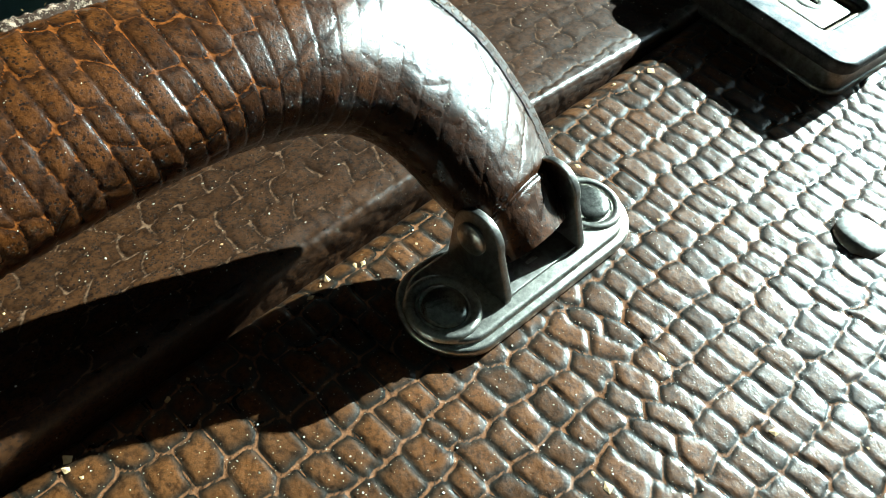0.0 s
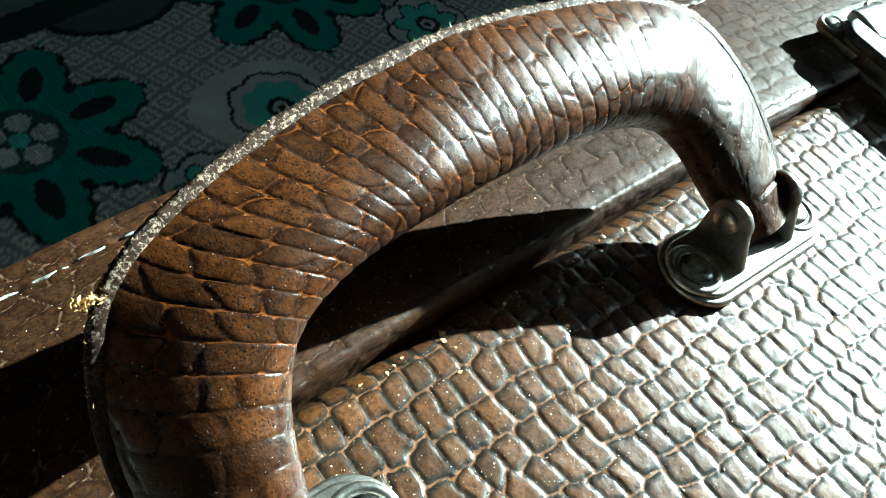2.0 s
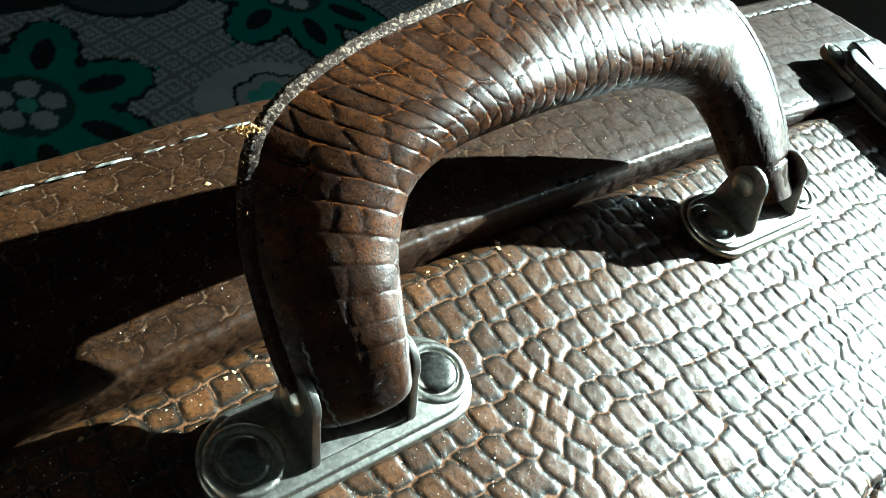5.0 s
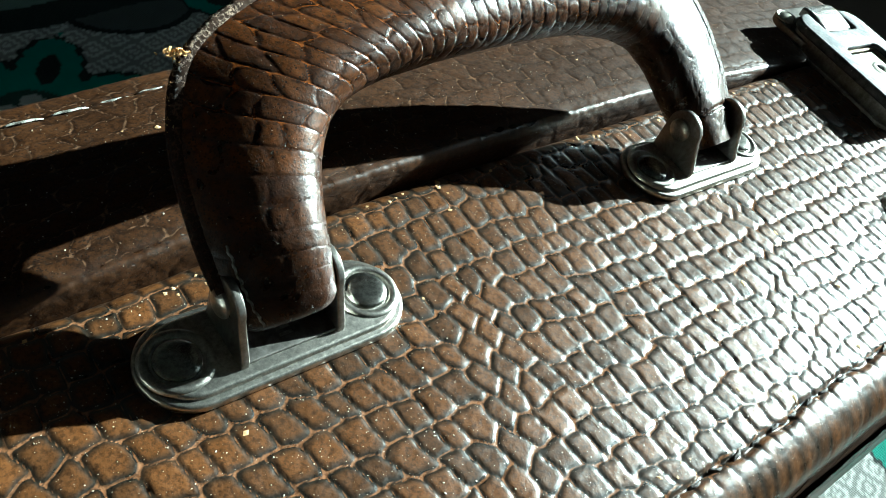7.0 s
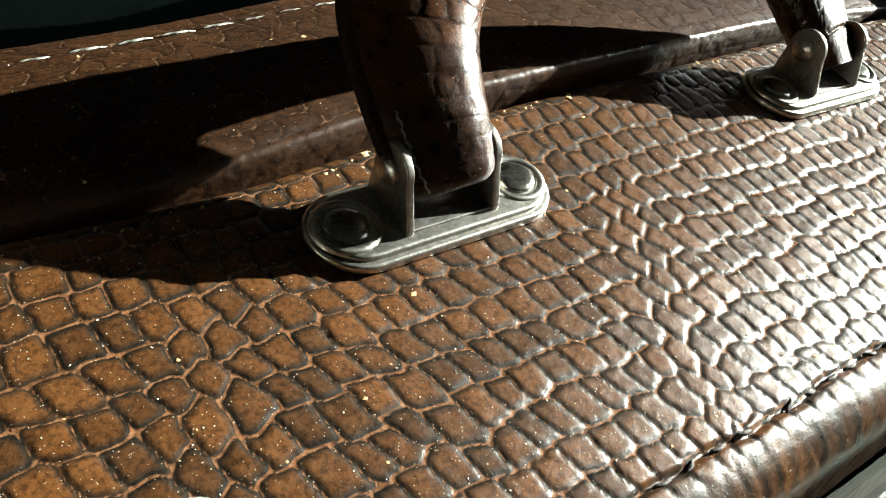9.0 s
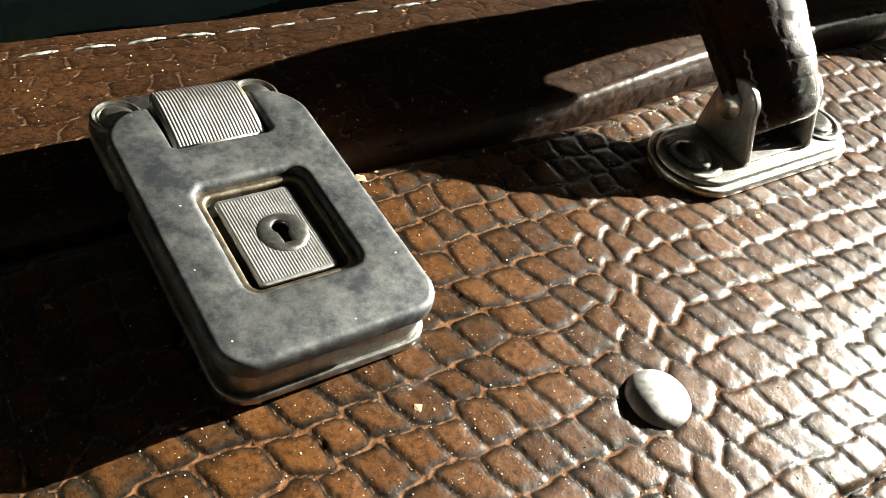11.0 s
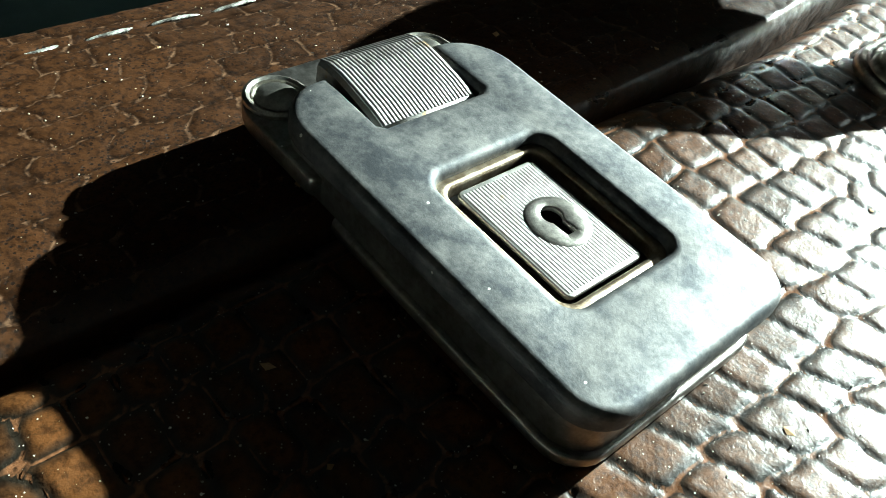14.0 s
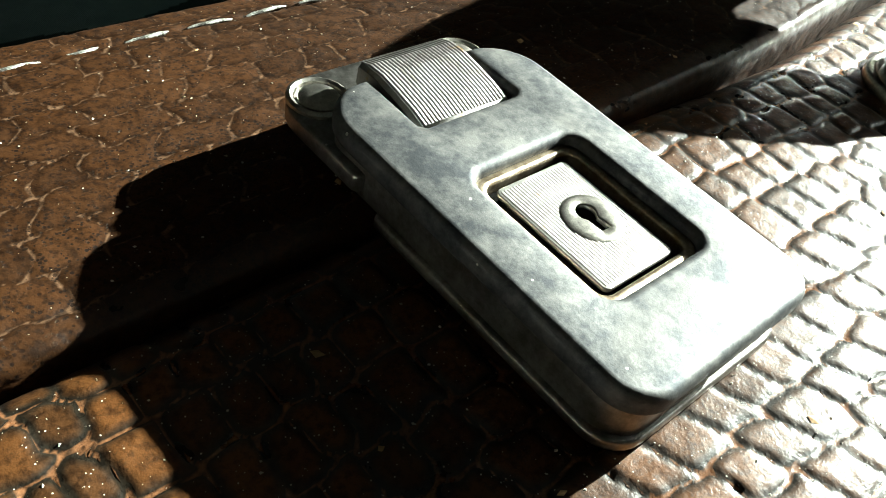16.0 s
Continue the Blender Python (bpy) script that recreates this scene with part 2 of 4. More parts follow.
GRIP = leather("handle_leather", (0.018, 0.0062, 0.0018), (0.105, 0.0345, 0.0058), (0.026, 0.0090, 0.0026), (0.16, 0.050, 0.0100), 0.29, 0.8, (-0.02, 0.14, 0.6), 0.38, 0.8, 0.008, 0.09, 0.35)
NICKEL = metal("tarnished_nickel", (0.74, 0.71, 0.64), (0.42, 0.40, 0.36), 0.36, 1100.0, (0.38, 0.60), None, 0.0003, 0.12)
COVER = metal("clouded_lock_metal", (0.172, 0.170, 0.164), (0.056, 0.060, 0.066), 0.66, 200.0, (0.40, 0.60), None, 0.0004, 0.15, 0.92)
RIBBED = metal("ribbed_lock_metal", (0.46, 0.455, 0.44), (0.32, 0.31, 0.28), 0.46, 260.0, (0.35, 0.6), (0.42, 0.30, 0.12))
PITTED = metal("pitted_rivet_metal", (0.58, 0.57, 0.52), (0.24, 0.24, 0.22), 0.26, 1100.0, (0.40, 0.58), None, 0.0003, 0.12)
BRASSY = metal("worn_brassy_metal", (0.66, 0.57, 0.44), (0.30, 0.21, 0.12), 0.34, 420.0, (0.36, 0.62))
STEEL = metal("dull_bracket_steel", (0.45, 0.43, 0.40), (0.22, 0.21, 0.19), 0.34, 300.0)
RAW_EDGE = raw_edge_material()
FIBRE = plain("loose_fibre", (0.40, 0.19, 0.045), (0.70, 0.46, 0.19), 0.8, 200)
WHITE_FIBRE = plain("white_fluff", (0.65, 0.63, 0.6), (0.85, 0.85, 0.82), 0.85, 200)
THREAD = plain("grey_thread", (0.06, 0.055, 0.045), (0.40, 0.40, 0.36), 0.6, 1100, 0.0003, 0.4, (0.40, 0.64))
DARK_THREAD = plain("dark_thread", (0.012, 0.009, 0.007), (0.05, 0.035, 0.025), 0.7, 1500, 0.0003)
DARK_HOLLOW = plain("dark_hollow", (0.004, 0.004, 0.004), (0.012, 0.011, 0.01), 0.7, 300)
DUST = plain("dust_specks", (0.55, 0.5, 0.42), (0.8, 0.76, 0.68), 0.8, 400)
FLAKE = plain("leather_flakes", (0.38, 0.22, 0.09), (0.62, 0.44, 0.24), 0.8, 400)
WALL = plain("wall_plaster", (0.29, 0.295, 0.29), (0.33, 0.335, 0.33), 0.9, 20, 0.001)
BOARD = plain("floor_wood", (0.055, 0.034, 0.018), (0.095, 0.058, 0.032), 0.5, 14, 0.001)
FRAME = plain("window_paint", (0.72, 0.72, 0.70), (0.8, 0.8, 0.78), 0.45, 60)


def cloth_material():
    mat, n, l, p = material("printed_cloth")
    a = n.new("ShaderNodeAttribute")
    a.attribute_name = "print"
    co = n.new("ShaderNodeTexCoord").outputs["Object"]
    w1, w2 = n.new("ShaderNodeTexWave"), n.new("ShaderNodeTexWave")
    for w, d in ((w1, "X"), (w2, "Y")):
        w.bands_direction = d
        w.inputs["Scale"].default_value, w.inputs["Distortion"].default_value = 260, 0.6
        l.new(co, w.inputs["Vector"])
    weave = math_node(n, l, "MULTIPLY", w1.outputs["Fac"], w2.outputs["Fac"])
    colour = mix_node(n, l, 0.3, a.outputs["Color"], ramp_node(n, l, noise_node(n, l, co, 60, 6), [(0.3, (0.5, 0.5, 0.5)), (0.7, (1, 1, 1))]), "MULTIPLY")
    l.new(colour, p.inputs["Base Color"])
    p.inputs["Roughness"].default_value, p.inputs["Specular IOR Level"].default_value = 0.9, 0.1
    l.new(bump_node(n, l, weave, 0.0006, 0.7), p.inputs["Normal"])
    return mat


CLOTH = cloth_material()


# ---- an unseen room, added to shape the sunlight and its bounce ----
def box_bm(bm, x0, x1, y0, y1, z0, z1):
    vs = [bm.verts.new((x, y, z)) for z in (z0, z1) for x, y in ((x0, y0), (x1, y0), (x1, y1), (x0, y1))]
    for f in ((3, 2, 1, 0), (4, 5, 6, 7), (0, 1, 5, 4), (1, 2, 6, 5), (2, 3, 7, 6), (3, 0, 4, 7)):
        bm.faces.new([vs[i] for i in f])


def structure(name, boxes, mat, label):
    bm = bmesh.new()
    for b in boxes:
        box_bm(bm, *b)
    me = bpy.data.meshes.new(name)
    bm.to_mesh(me)
    bm.free()
    me.materials.append(mat)
    return tagged(new(name, me), label, name.split("_")[0], "", "structure")


X0, X1, Y0, Y1, ZF, ZC = -1.6, 1.8, -1.6, 1.8, -0.012, 2.4
WY0, WY1, WZ0, WZ1 = -0.75, 0.057, 0.40, 1.9      # the added window's opening, which bounds the sun patch
structure("floor", [(X0 - 0.2, X1 + 0.2, Y0 - 0.2, Y1 + 0.2, -0.1, ZF)], BOARD, "dark wooden floor under the cloth, unseen")
structure("ceiling", [(X0 - 0.2, X1 + 0.2, Y0 - 0.2, Y1 + 0.2, ZC, ZC + 0.1)], WALL, "unseen plaster ceiling, added to enclose the light")
structure("wall_west", [(X0 - 0.2, X0, Y0, Y1, ZF, ZC)], WALL, "unseen plaster wall, added to enclose the light")
structure("wall_north", [(X0 - 0.2, X1 + 0.2, Y1, Y1 + 0.2, ZF, ZC)], WALL, "unseen plaster wall, added to enclose the light")
structure("wall_south", [(X0 - 0.2, X1 + 0.2, Y0 - 0.2, Y0, ZF, ZC)], WALL, "unseen plaster wall, added to enclose the light")
structure("wall_east", [(X1, X1 + 0.2, Y0, WY0, ZF, ZC), (X1, X1 + 0.2, WY1, Y1, ZF, ZC), (X1, X1 + 0.2, WY0, WY1, ZF, WZ0), (X1, X1 + 0.2, WY0, WY1, WZ1, ZC)], WALL, "unseen plaster wall, added with an opening that shapes the sunlight")
structure("window_1", [(X1 + 0.12, X1 + 0.17, WY0, WY0 + 0.05, WZ0, WZ1), (X1 + 0.12, X1 + 0.17, WY1 - 0.03, WY1, WZ0, WZ1), (X1 + 0.12, X1 + 0.17, WY0 + 0.05, WY1 - 0.03, WZ1 - 0.05, WZ1), (X1 + 0.12, X1 + 0.17, WY0 + 0.05, WY1 - 0.03, WZ0, WZ0 + 0.05)], FRAME, "unseen white painted frame, added round the opening for the sun")


# ---- the printed cloth ----
def cloth():
    step = 0.0021
    xs, ys = np.arange(-0.42, 0.80, step), np.arange(-0.48, 0.78, step)
    x, y = np.meshgrid(xs, ys, indexing="ij")
    wob = 0.0035 * np.sin(x * 55 + 1.5 * np.sin(y * 38)) + 0.0035 * np.sin(y * 61 + 1.2 * np.sin(x * 47))
    z = 0.004 + 0.004 * (np.sin(x * 9 + 2 * np.sin(y * 6)) + 1) * 0.5 + 0.002 * (np.sin(y * 17 + x * 5) + 1) * 0.5
    z *= np.clip(np.maximum(np.abs(x) - 0.24, np.abs(y) - 0.1) / 0.06, 0, 1)
    z += 0.001
    paper, teal, mint, black, grey = (np.array(c) for c in ((0.34, 0.355, 0.325), (0.018, 0.15, 0.11), (0.09, 0.30, 0.235), (0.010, 0.014, 0.013), (0.32, 0.33, 0.31)))
    col = np.empty((*x.shape, 3))
    col[:] = paper

    def ink(mask, c):
        col[mask] = c

    # ground of small diamonds with dark seams
    a, b = (x * 0.9 + y * 0.45) / 0.021, (y * 0.9 - x * 0.35) / 0.019
    fa, fb = np.abs(a - np.round(a)), np.abs(b - np.round(b))
    patch = np.sin(x * 19 + 1.2) + np.sin(y * 23 + 0.4 + 2 * np.sin(x * 9)) > -1.5
    ink((np.maximum(fa, fb) > 0.40) & patch, grey * 0.5)
    ink((np.abs(np.maximum(fa, fb) - 0.21) < 0.065) & patch, grey * 0.5)
    ink((np.maximum(fa, fb) < 0.06) & patch, grey * 0.7)
    # broad dark leaves
    leaf = np.sin(x * 13.0 - y * 8 + 0.9) * np.sin(y * 15 + x * 5 + 2.2)
    ink(leaf > 0.72, (0.05, 0.06, 0.055))
    ink((leaf > 0.66) & (leaf <= 0.72), black)
    for i in range(-5, 6):
        for j in range(-4, 5):
            # great flowers of seven teal petals
            cx, cy = 0.022 + 0.25 * i + 0.10 * j, 0.415 + 0.085 * i - 0.33 * j
            dx, dy = x - cx, y - cy
            if cx < -0.95 or cx > 1.15 or cy < -0.95 or cy > 1.2:
                continue
            r, th = np.hypot(dx, dy), np.arctan2(dy, dx)
            ph = (th - 0.15) * 7 / (2 * np.pi)
            k = ph - np.round(ph)
            wide = np.abs(k) * 2 * np.pi / 7 * r
            lobe = 0.0225 * np.sqrt(np.clip(1 - ((r - 0.056) / 0.037) ** 2, 0, 1)) + 0.0015 * np.cos(r * 500)
            ring = r < 0.108
            ink(ring & (wide < lobe + 0.005) & (np.abs(r - 0.056) < 0.041), black)
            ink(ring & (wide < lobe), teal)
            ink(ring & (wide < 0.008 * np.sqrt(np.clip(1 - ((r - 0.055) / 0.018) ** 2, 0, 1))), black)
            ink(r < 0.030, (0.02, 0.05, 0.04))
            for q in range(5):
                ex, ey = cx + 0.017 * math.cos(q * 1.257 + i), cy + 0.017 * math.sin(q * 1.257 + i)
                ink(np.hypot(x - ex, y - ey) < 0.0085, paper * 0.9)
            ink(r < 0.007, mint)
            # small round blossoms with a pale rim, and mint stars between them
            for ox, oy, star in ((0.173, -0.048, False), (0.342, -0.015, True)):
                dx, dy = x - cx - ox, y - cy - oy
                r, th = np.hypot(dx, dy), np.arctan2(dy, dx)
                edge = 0.034 + 0.003 * np.abs(np.cos(4 * th)) * 1.4
                ink(r < edge + 0.003, black)
                ink(r < edge, paper * 0.85)
                if star:
                    ph = th * 7 / (2 * np.pi)
                    k = np.abs(ph - np.round(ph)) * 2 * np.pi / 7 * r
                    ink((k < 0.0085 * np.sqrt(np.clip(1 - ((r - 0.019) / 0.012) ** 2, 0, 1)) + 0.002) & (r < 0.033), black)
                    ink(k < 0.0085 * np.sqrt(np.clip(1 - ((r - 0.019) / 0.011) ** 2, 0, 1)), mint)
                else:
                    ink(r < edge - 0.008, mint)
                ink(r < 0.011, black)
                ink((r < 0.0065) & (r > 0.0035), grey)
    # beyond the print a band coloured dark for shade, then plain grey-green
    far_band = y + 0.006 * np.sin(x * 31) - 0.05 * x
    ink(far_band > 0.515, (0.012, 0.020, 0.017))
    ink(far_band > 0.545, (0.085, 0.125, 0.108))
    me = mesh_of("patterned_cloth", np.stack([x, y, z], -1).reshape(-1, 3), grid_faces(len(xs), len(ys)))
    rgba = np.concatenate([col.reshape(-1, 3), np.ones((col.size // 3, 1))], 1).astype(np.float32)
    me.color_attributes.new("print", "FLOAT_COLOR", "POINT").data.foreach_set("color", rgba.ravel())
    me.materials.append(CLOTH)
    ob = new("patterned_cloth", me)
    ob.location.z = ZF + 0.0
    return tagged(ob, "cotton cloth printed with teal and mint flowers under the suitcase", "cloth")


cloth()

# ---- the suitcase ----
suitcase = tagged(new("suitcase"), "old brown crocodile-embossed leather suitcase standing upright on patterned cloth", "suitcase")
suitcase.location = (0, 0, TOP)
LEFT, RIGHT = -224.0, 193.0          # the case's ends, mm from the handle's middle


def sag(x, y):
    return -4.2 * smooth_step(-110, -205, x) * smooth_step(-40, 8, y)


def seam_y(x):
    return 22.4 - 3.4 * np.exp(-(((x + 95) / 58) ** 2)) + 1.6 * smooth_step(-90, -45, x)


def ends(x):
    """The upper side bends down towards both ends."""
    e = np.maximum(np.clip(x - (RIGHT - 9), 0, 9), np.clip(LEFT + 9 - x, 0, 9)) / 9
    return -9 * (1 - np.sqrt(np.clip(1 - e * e, 0, 1)))


def sheet(name, xs, ss, profile, relief, mat, label):
    """A leather sheet: profile gives y, z at arc length s; relief lifts it along its normal."""
    x, s = np.meshgrid(xs, ss, indexing="ij")
    y, z = profile(x, s)
    yb, zb = profile(x, s + 0.2)
    ty, tz = yb - y, zb - z
    ln = np.hypot(ty, tz)
    h, edge, cell = relief(x, s)
    y, z = y - tz / ln * h, z + ty / ln * h
    me = mesh_of(name, np.stack([x, y, z], -1).reshape(-1, 3) * MM, grid_faces(len(xs), len(ss)))
    attribute(me, "edge", edge)
    attribute(me, "cell", cell)
    if mat is LID:                   # rubbed bright along the edge
        attribute(me, "polish", smooth_step(6.0, 8.0, s) * smooth_step(13.0, 9.5, s))
    return child(name, me, mat, suitcase, None, label)


def panel_profile(x, s):
    """s is y on the flat; below -58 the sheet rolls over the near edge."""
    r = 9.0
    a = np.clip((-58 - s) / r, 0, math.pi / 2)
    over = np.clip(-58 - s - r * math.pi / 2, 0, None)
    y = np.where(s > -58, s, -58 - r * np.sin(a) - 0.12 * over)
    z = np.where(s > -58, 0, -r * (1 - np.cos(a)) - over)
    y = y + np.where(s > 0, (seam_y(x) - 21.3) * np.clip(s / 20, 0, 1), 0) + 0.008 * x * smooth_step(-28, -52, s)
    lip = np.clip(s - 17.5, 0, None)
    return y, z + sag(x, s) + ends(x) - 0.16 * lip ** 2


def emboss_frame(x, s):
    """How the embossed scales lie at a place: the ways of their rows and of their long sides, and their width and length in mm.
    The rows sink slowly and rise again at folds that the embossing repeats."""
    p = (x - 0.45 * (s + 18) + 108) / 81
    off = (p - np.round(p)) * 81
    low = smooth_step(5, -9, s)
    fold = np.exp(-((off / 7.0) ** 2)) * low
    slope = -0.12 * low + 1.25 * fold
    lean = -0.28 * smooth_step(45, -90, x) * low - 0.35 * fold
    row = np.stack([np.ones_like(x), slope], -1) / np.hypot(1, slope)[..., None]
    column = np.stack([lean, np.ones_like(x)], -1) / np.hypot(1, lean)[..., None]
    wide = 4.75 - 0.0070 * x - 1.5 * smooth_step(-172, -190, x)
    long = 7.0 - 1.6 * smooth_step(-172, -190, x) - 1.2 * smooth_step(6, 16, s) - 0.8 * smooth_step(-30, -55, s) - 0.9 * fold
    return row, column, wide, long


class Scales:
    """Scales settled beside one another, each the nearest by its own skewed and rounded square."""

    def __init__(self, seed):
        g = np.random.default_rng(seed)
        sites, y, j = [], -66.0, 0
        while y < 27:
            x = LEFT - 8.0 + g.uniform(-1, 1)
            while x < RIGHT + 8:
                sites.append((x + g.normal(0, 0.5), y + g.normal(0, 0.8)))
                _, _, w, _ = emboss_frame(np.array(x), np.array(y))
                x += float(w) * g.uniform(0.80, 1.10)
            y += 6.3 - 1.0 * (y > 6)
            j += 1
        self.at = np.array(sites)
        self.grow = np.exp(g.normal(0, 0.10, len(sites)))
        self.rand = g.random((len(sites), 3))
        gx, gy = np.meshgrid(np.arange(LEFT - 8, RIGHT + 8, 0.8), np.arange(-66, 27, 0.8), indexing="ij")
        gx, gy = gx.ravel(), gy.ravel()
        for _ in range(7):
            self.index()
            near = self.nearest(gx, gy)[0]
            n = np.bincount(near, minlength=len(self.at))
            centre = np.stack([np.bincount(near, gx, len(self.at)), np.bincount(near, gy, len(self.at))], -1) / np.maximum(n, 1)[:, None]
            self.at = np.where(n[:, None] > 0, centre, self.at)
        self.index()

    def index(self):
        row, column, wide, long = emboss_frame(self.at[:, 0], self.at[:, 1])
        self.to = np.linalg.inv(np.stack([row * (wide * self.grow / 2)[:, None], column * (long * self.grow / 2)[:, None]], -1))
        cx, cy = np.meshgrid(np.arange(LEFT - 11, RIGHT + 12, 2.5), np.arange(-70, 32, 2.5), indexing="ij")
        d = (cx[..., None] - self.at[:, 0]) ** 2 + (cy[..., None] - self.at[:, 1]) ** 2
        self.close = np.argpartition(d, 16, axis=-1)[..., :16]

    def nearest(self, x, y):
        """The nearest scale, how far from its rim (0 to 1), and the place in it."""
        i = np.clip(np.round((x - LEFT + 11) / 2.5).astype(int), 0, self.close.shape[0] - 1)
        j = np.clip(np.round((y + 70) / 2.5).astype(int), 0, self.close.shape[1] - 1)
        c = self.close[i, j]
        d = np.stack([x, y], -1)[:, None] - self.at[c]
        q = np.einsum("nkab,nkb->nka", self.to[c], d)
        far = (np.abs(q[..., 0]) ** 6 + np.abs(q[..., 1]) ** 6) ** (1 / 6)
        order = np.argsort(far, axis=1)
        n = np.arange(len(x))
        first, second, third = (far[n, order[:, k]] for k in range(3))
        rim = -np.log(np.exp(-22 * (second - first)) + np.exp(-22 * (third - first))) / 22
        return c[n, order[:, 0]], np.clip(rim, 0, 1), q[n, order[:, 0]]


SCALES = Scales(11)


def panel_relief(x, s):
    x3 = x + 0.25 * np.sin(s / 2.3 + x / 9) + 0.12 * np.sin(s / 0.9 + x / 3)
    s3 = s + 0.25 * np.sin(x / 2.1 + s / 7) + 0.12 * np.sin(x / 0.9)
    near, edge, q = SCALES.nearest(x3.ravel(), s3.ravel())
    edge = np.clip(edge / 0.85, 0, 1).reshape(x.shape)
    cell, other, third = (SCALES.rand[near, k].reshape(x.shape) for k in range(3))
    du, dv = q[:, 0].reshape(x.shape), q[:, 1].reshape(x.shape)
    h = 0.09 * smooth_step(0.02, 0.22, edge) + 0.25 * (1 - (1 - edge) ** 2)
    h += 0.10 * (cell - 0.5) + 0.13 * (other - 0.5) * du + 0.10 * (third - 0.5) * dv
    h += 0.04 * ripple(x * 1.9, s * 1.9, 1.0) + 0.03 * ripple(x * 4.3, s * 3.9, 2.0) + 0.25 * ripple(x * 0.11, s * 0.13, 0.3)
    h = h * (1 - 0.3 * smooth_step(14, 20, s)) - 0.3
    seam = np.exp(-((s + 56.5 + 0.5 * np.sin(x / 7) + 0.35 * np.sin(x / 2.3)) / 0.6) ** 2)
    ribs = smooth_step(-58, -60, s) * 0.10 * np.abs(np.sin(x / 1.35 + 1.8 * np.sin(x / 7) + 0.3 * np.sin(s))) ** 0.6 * (0.3 + 0.7 * np.sin(x / 11) ** 2) * smooth_step(-73, -66, s)
    rolled = smooth_step(-58, -60.5, s)
    edge = edge * (1 - rolled) + rolled * (0.3 + 0.5 * np.abs(np.sin(x / 1.35 + 0.8 * np.sin(x / 6))))
    return h * (1 - 0.8 * rolled) - 0.9 * seam + ribs, edge, cell


sheet("scaled_panel", np.arange(LEFT, RIGHT + 0.2, 0.48), np.concatenate([np.arange(-120, -84, 3.0), np.arange(-84, -58, 0.5), np.arange(-58, 20.8, 0.40), np.arange(20.8, 24, 0.4)]), panel_profile, panel_relief, PANEL, "glossy crocodile-embossed brown leather")


RIM, FACE, FLAT = 1.5, 2.6, 48.9     # the lid's edge: its radius, the upright face below it, the top's width
RIM_ARC = RIM * math.pi / 2 * 0.93


def lid_profile(x, s):
    """s = 0 in the seam; up the upright face, round its edge, across the lid, down its far side."""
    drop = 8.2 * smooth_step(-50, -195, x) + 7.0 * smooth_step(55, 165, x)
    rise = 5 + FACE
    a = np.clip((s - rise) / RIM, 0, math.pi / 2 * 0.93)
    y = np.where(s < rise, 0.10 * np.clip(s - 5, 0, None), 0.10 * FACE + RIM * (1 - np.cos(a)))
    z = np.where(s < rise, s - 5, FACE + RIM * np.sin(a))
    q = np.clip(s - rise - RIM_ARC, 0, FLAT)
    y, z = y + q, z - 10.0 * (q / FLAT) ** 1.6
    w = s - rise - RIM_ARC - FLAT
    b = np.clip(w / 4.0, 0, math.pi / 2)
    over = np.clip(w - 2 * math.pi, 0, None)
    y, z = y + np.where(w > 0, 4 * np.sin(b), 0), z - np.where(w > 0, 4 * (1 - np.cos(b)) + over, 0)
    return y + seam_y(x) + 0.9, z - drop * (1 - 0.6 * q / FLAT) + 0.35 + ends(x)


def lid_relief(x, s):
    edge, cell, du, dv = bricks((x + 2.0 * np.sin(s / 9) + 0.5 * np.sin(s * 0.9)) / 7.6, (s + 1.5 * np.sin(x / 25) + 0.4 * np.sin(x * 0.5) + 0.22 * np.sin(x * 1.9)) / 5.1, 5.1, 0.42, 0.9, 0.6, 0.12)
    h = 0.09 * smooth_step(0, 0.20, edge) + 0.05 * smooth_step(0, 1, edge) + 0.07 * (cell - 0.5) + 0.06 * ripple(x, s, 2.0) + 0.04 * ripple(x * 3.1, s * 2.7, 1.0) + 0.25 * ripple(x * 0.12, s * 0.1, 0.7)
    stitch = np.exp(-((s - STITCHED) / 0.7) ** 2)
    # cracked along the edge
    rim = np.exp(-((s - 5 - FACE - 1.0) / 1.6) ** 2)
    h = h * (1 - 0.6 * rim) + rim * (0.05 * ripple(x * 3.2, s * 1.4, 2.4) + 0.03 * ripple(x * 6.1, s * 1.9, 1.1))
    edge = np.where(s < 11.0, np.maximum(edge, 0.45 * smooth_step(11.0, 8.5, s)), edge)
    return h - 0.8 * stitch * (0.7 + 0.3 * np.sin(x * 1.3)), edge, cell


STITCHED = 54.7                      # the stitched line, along the lid's sheet
sheet("lid_panel", np.arange(LEFT, RIGHT + 0.2, 0.5), np.concatenate([np.arange(0, 6, 0.5), np.arange(6, 12, 0.25), np.arange(12, 72, 0.5), np.array([76, 88, 128, 208, 322.0])]), lid_profile, lid_relief, LID, "dull brown leather lid with a pale worn rim")


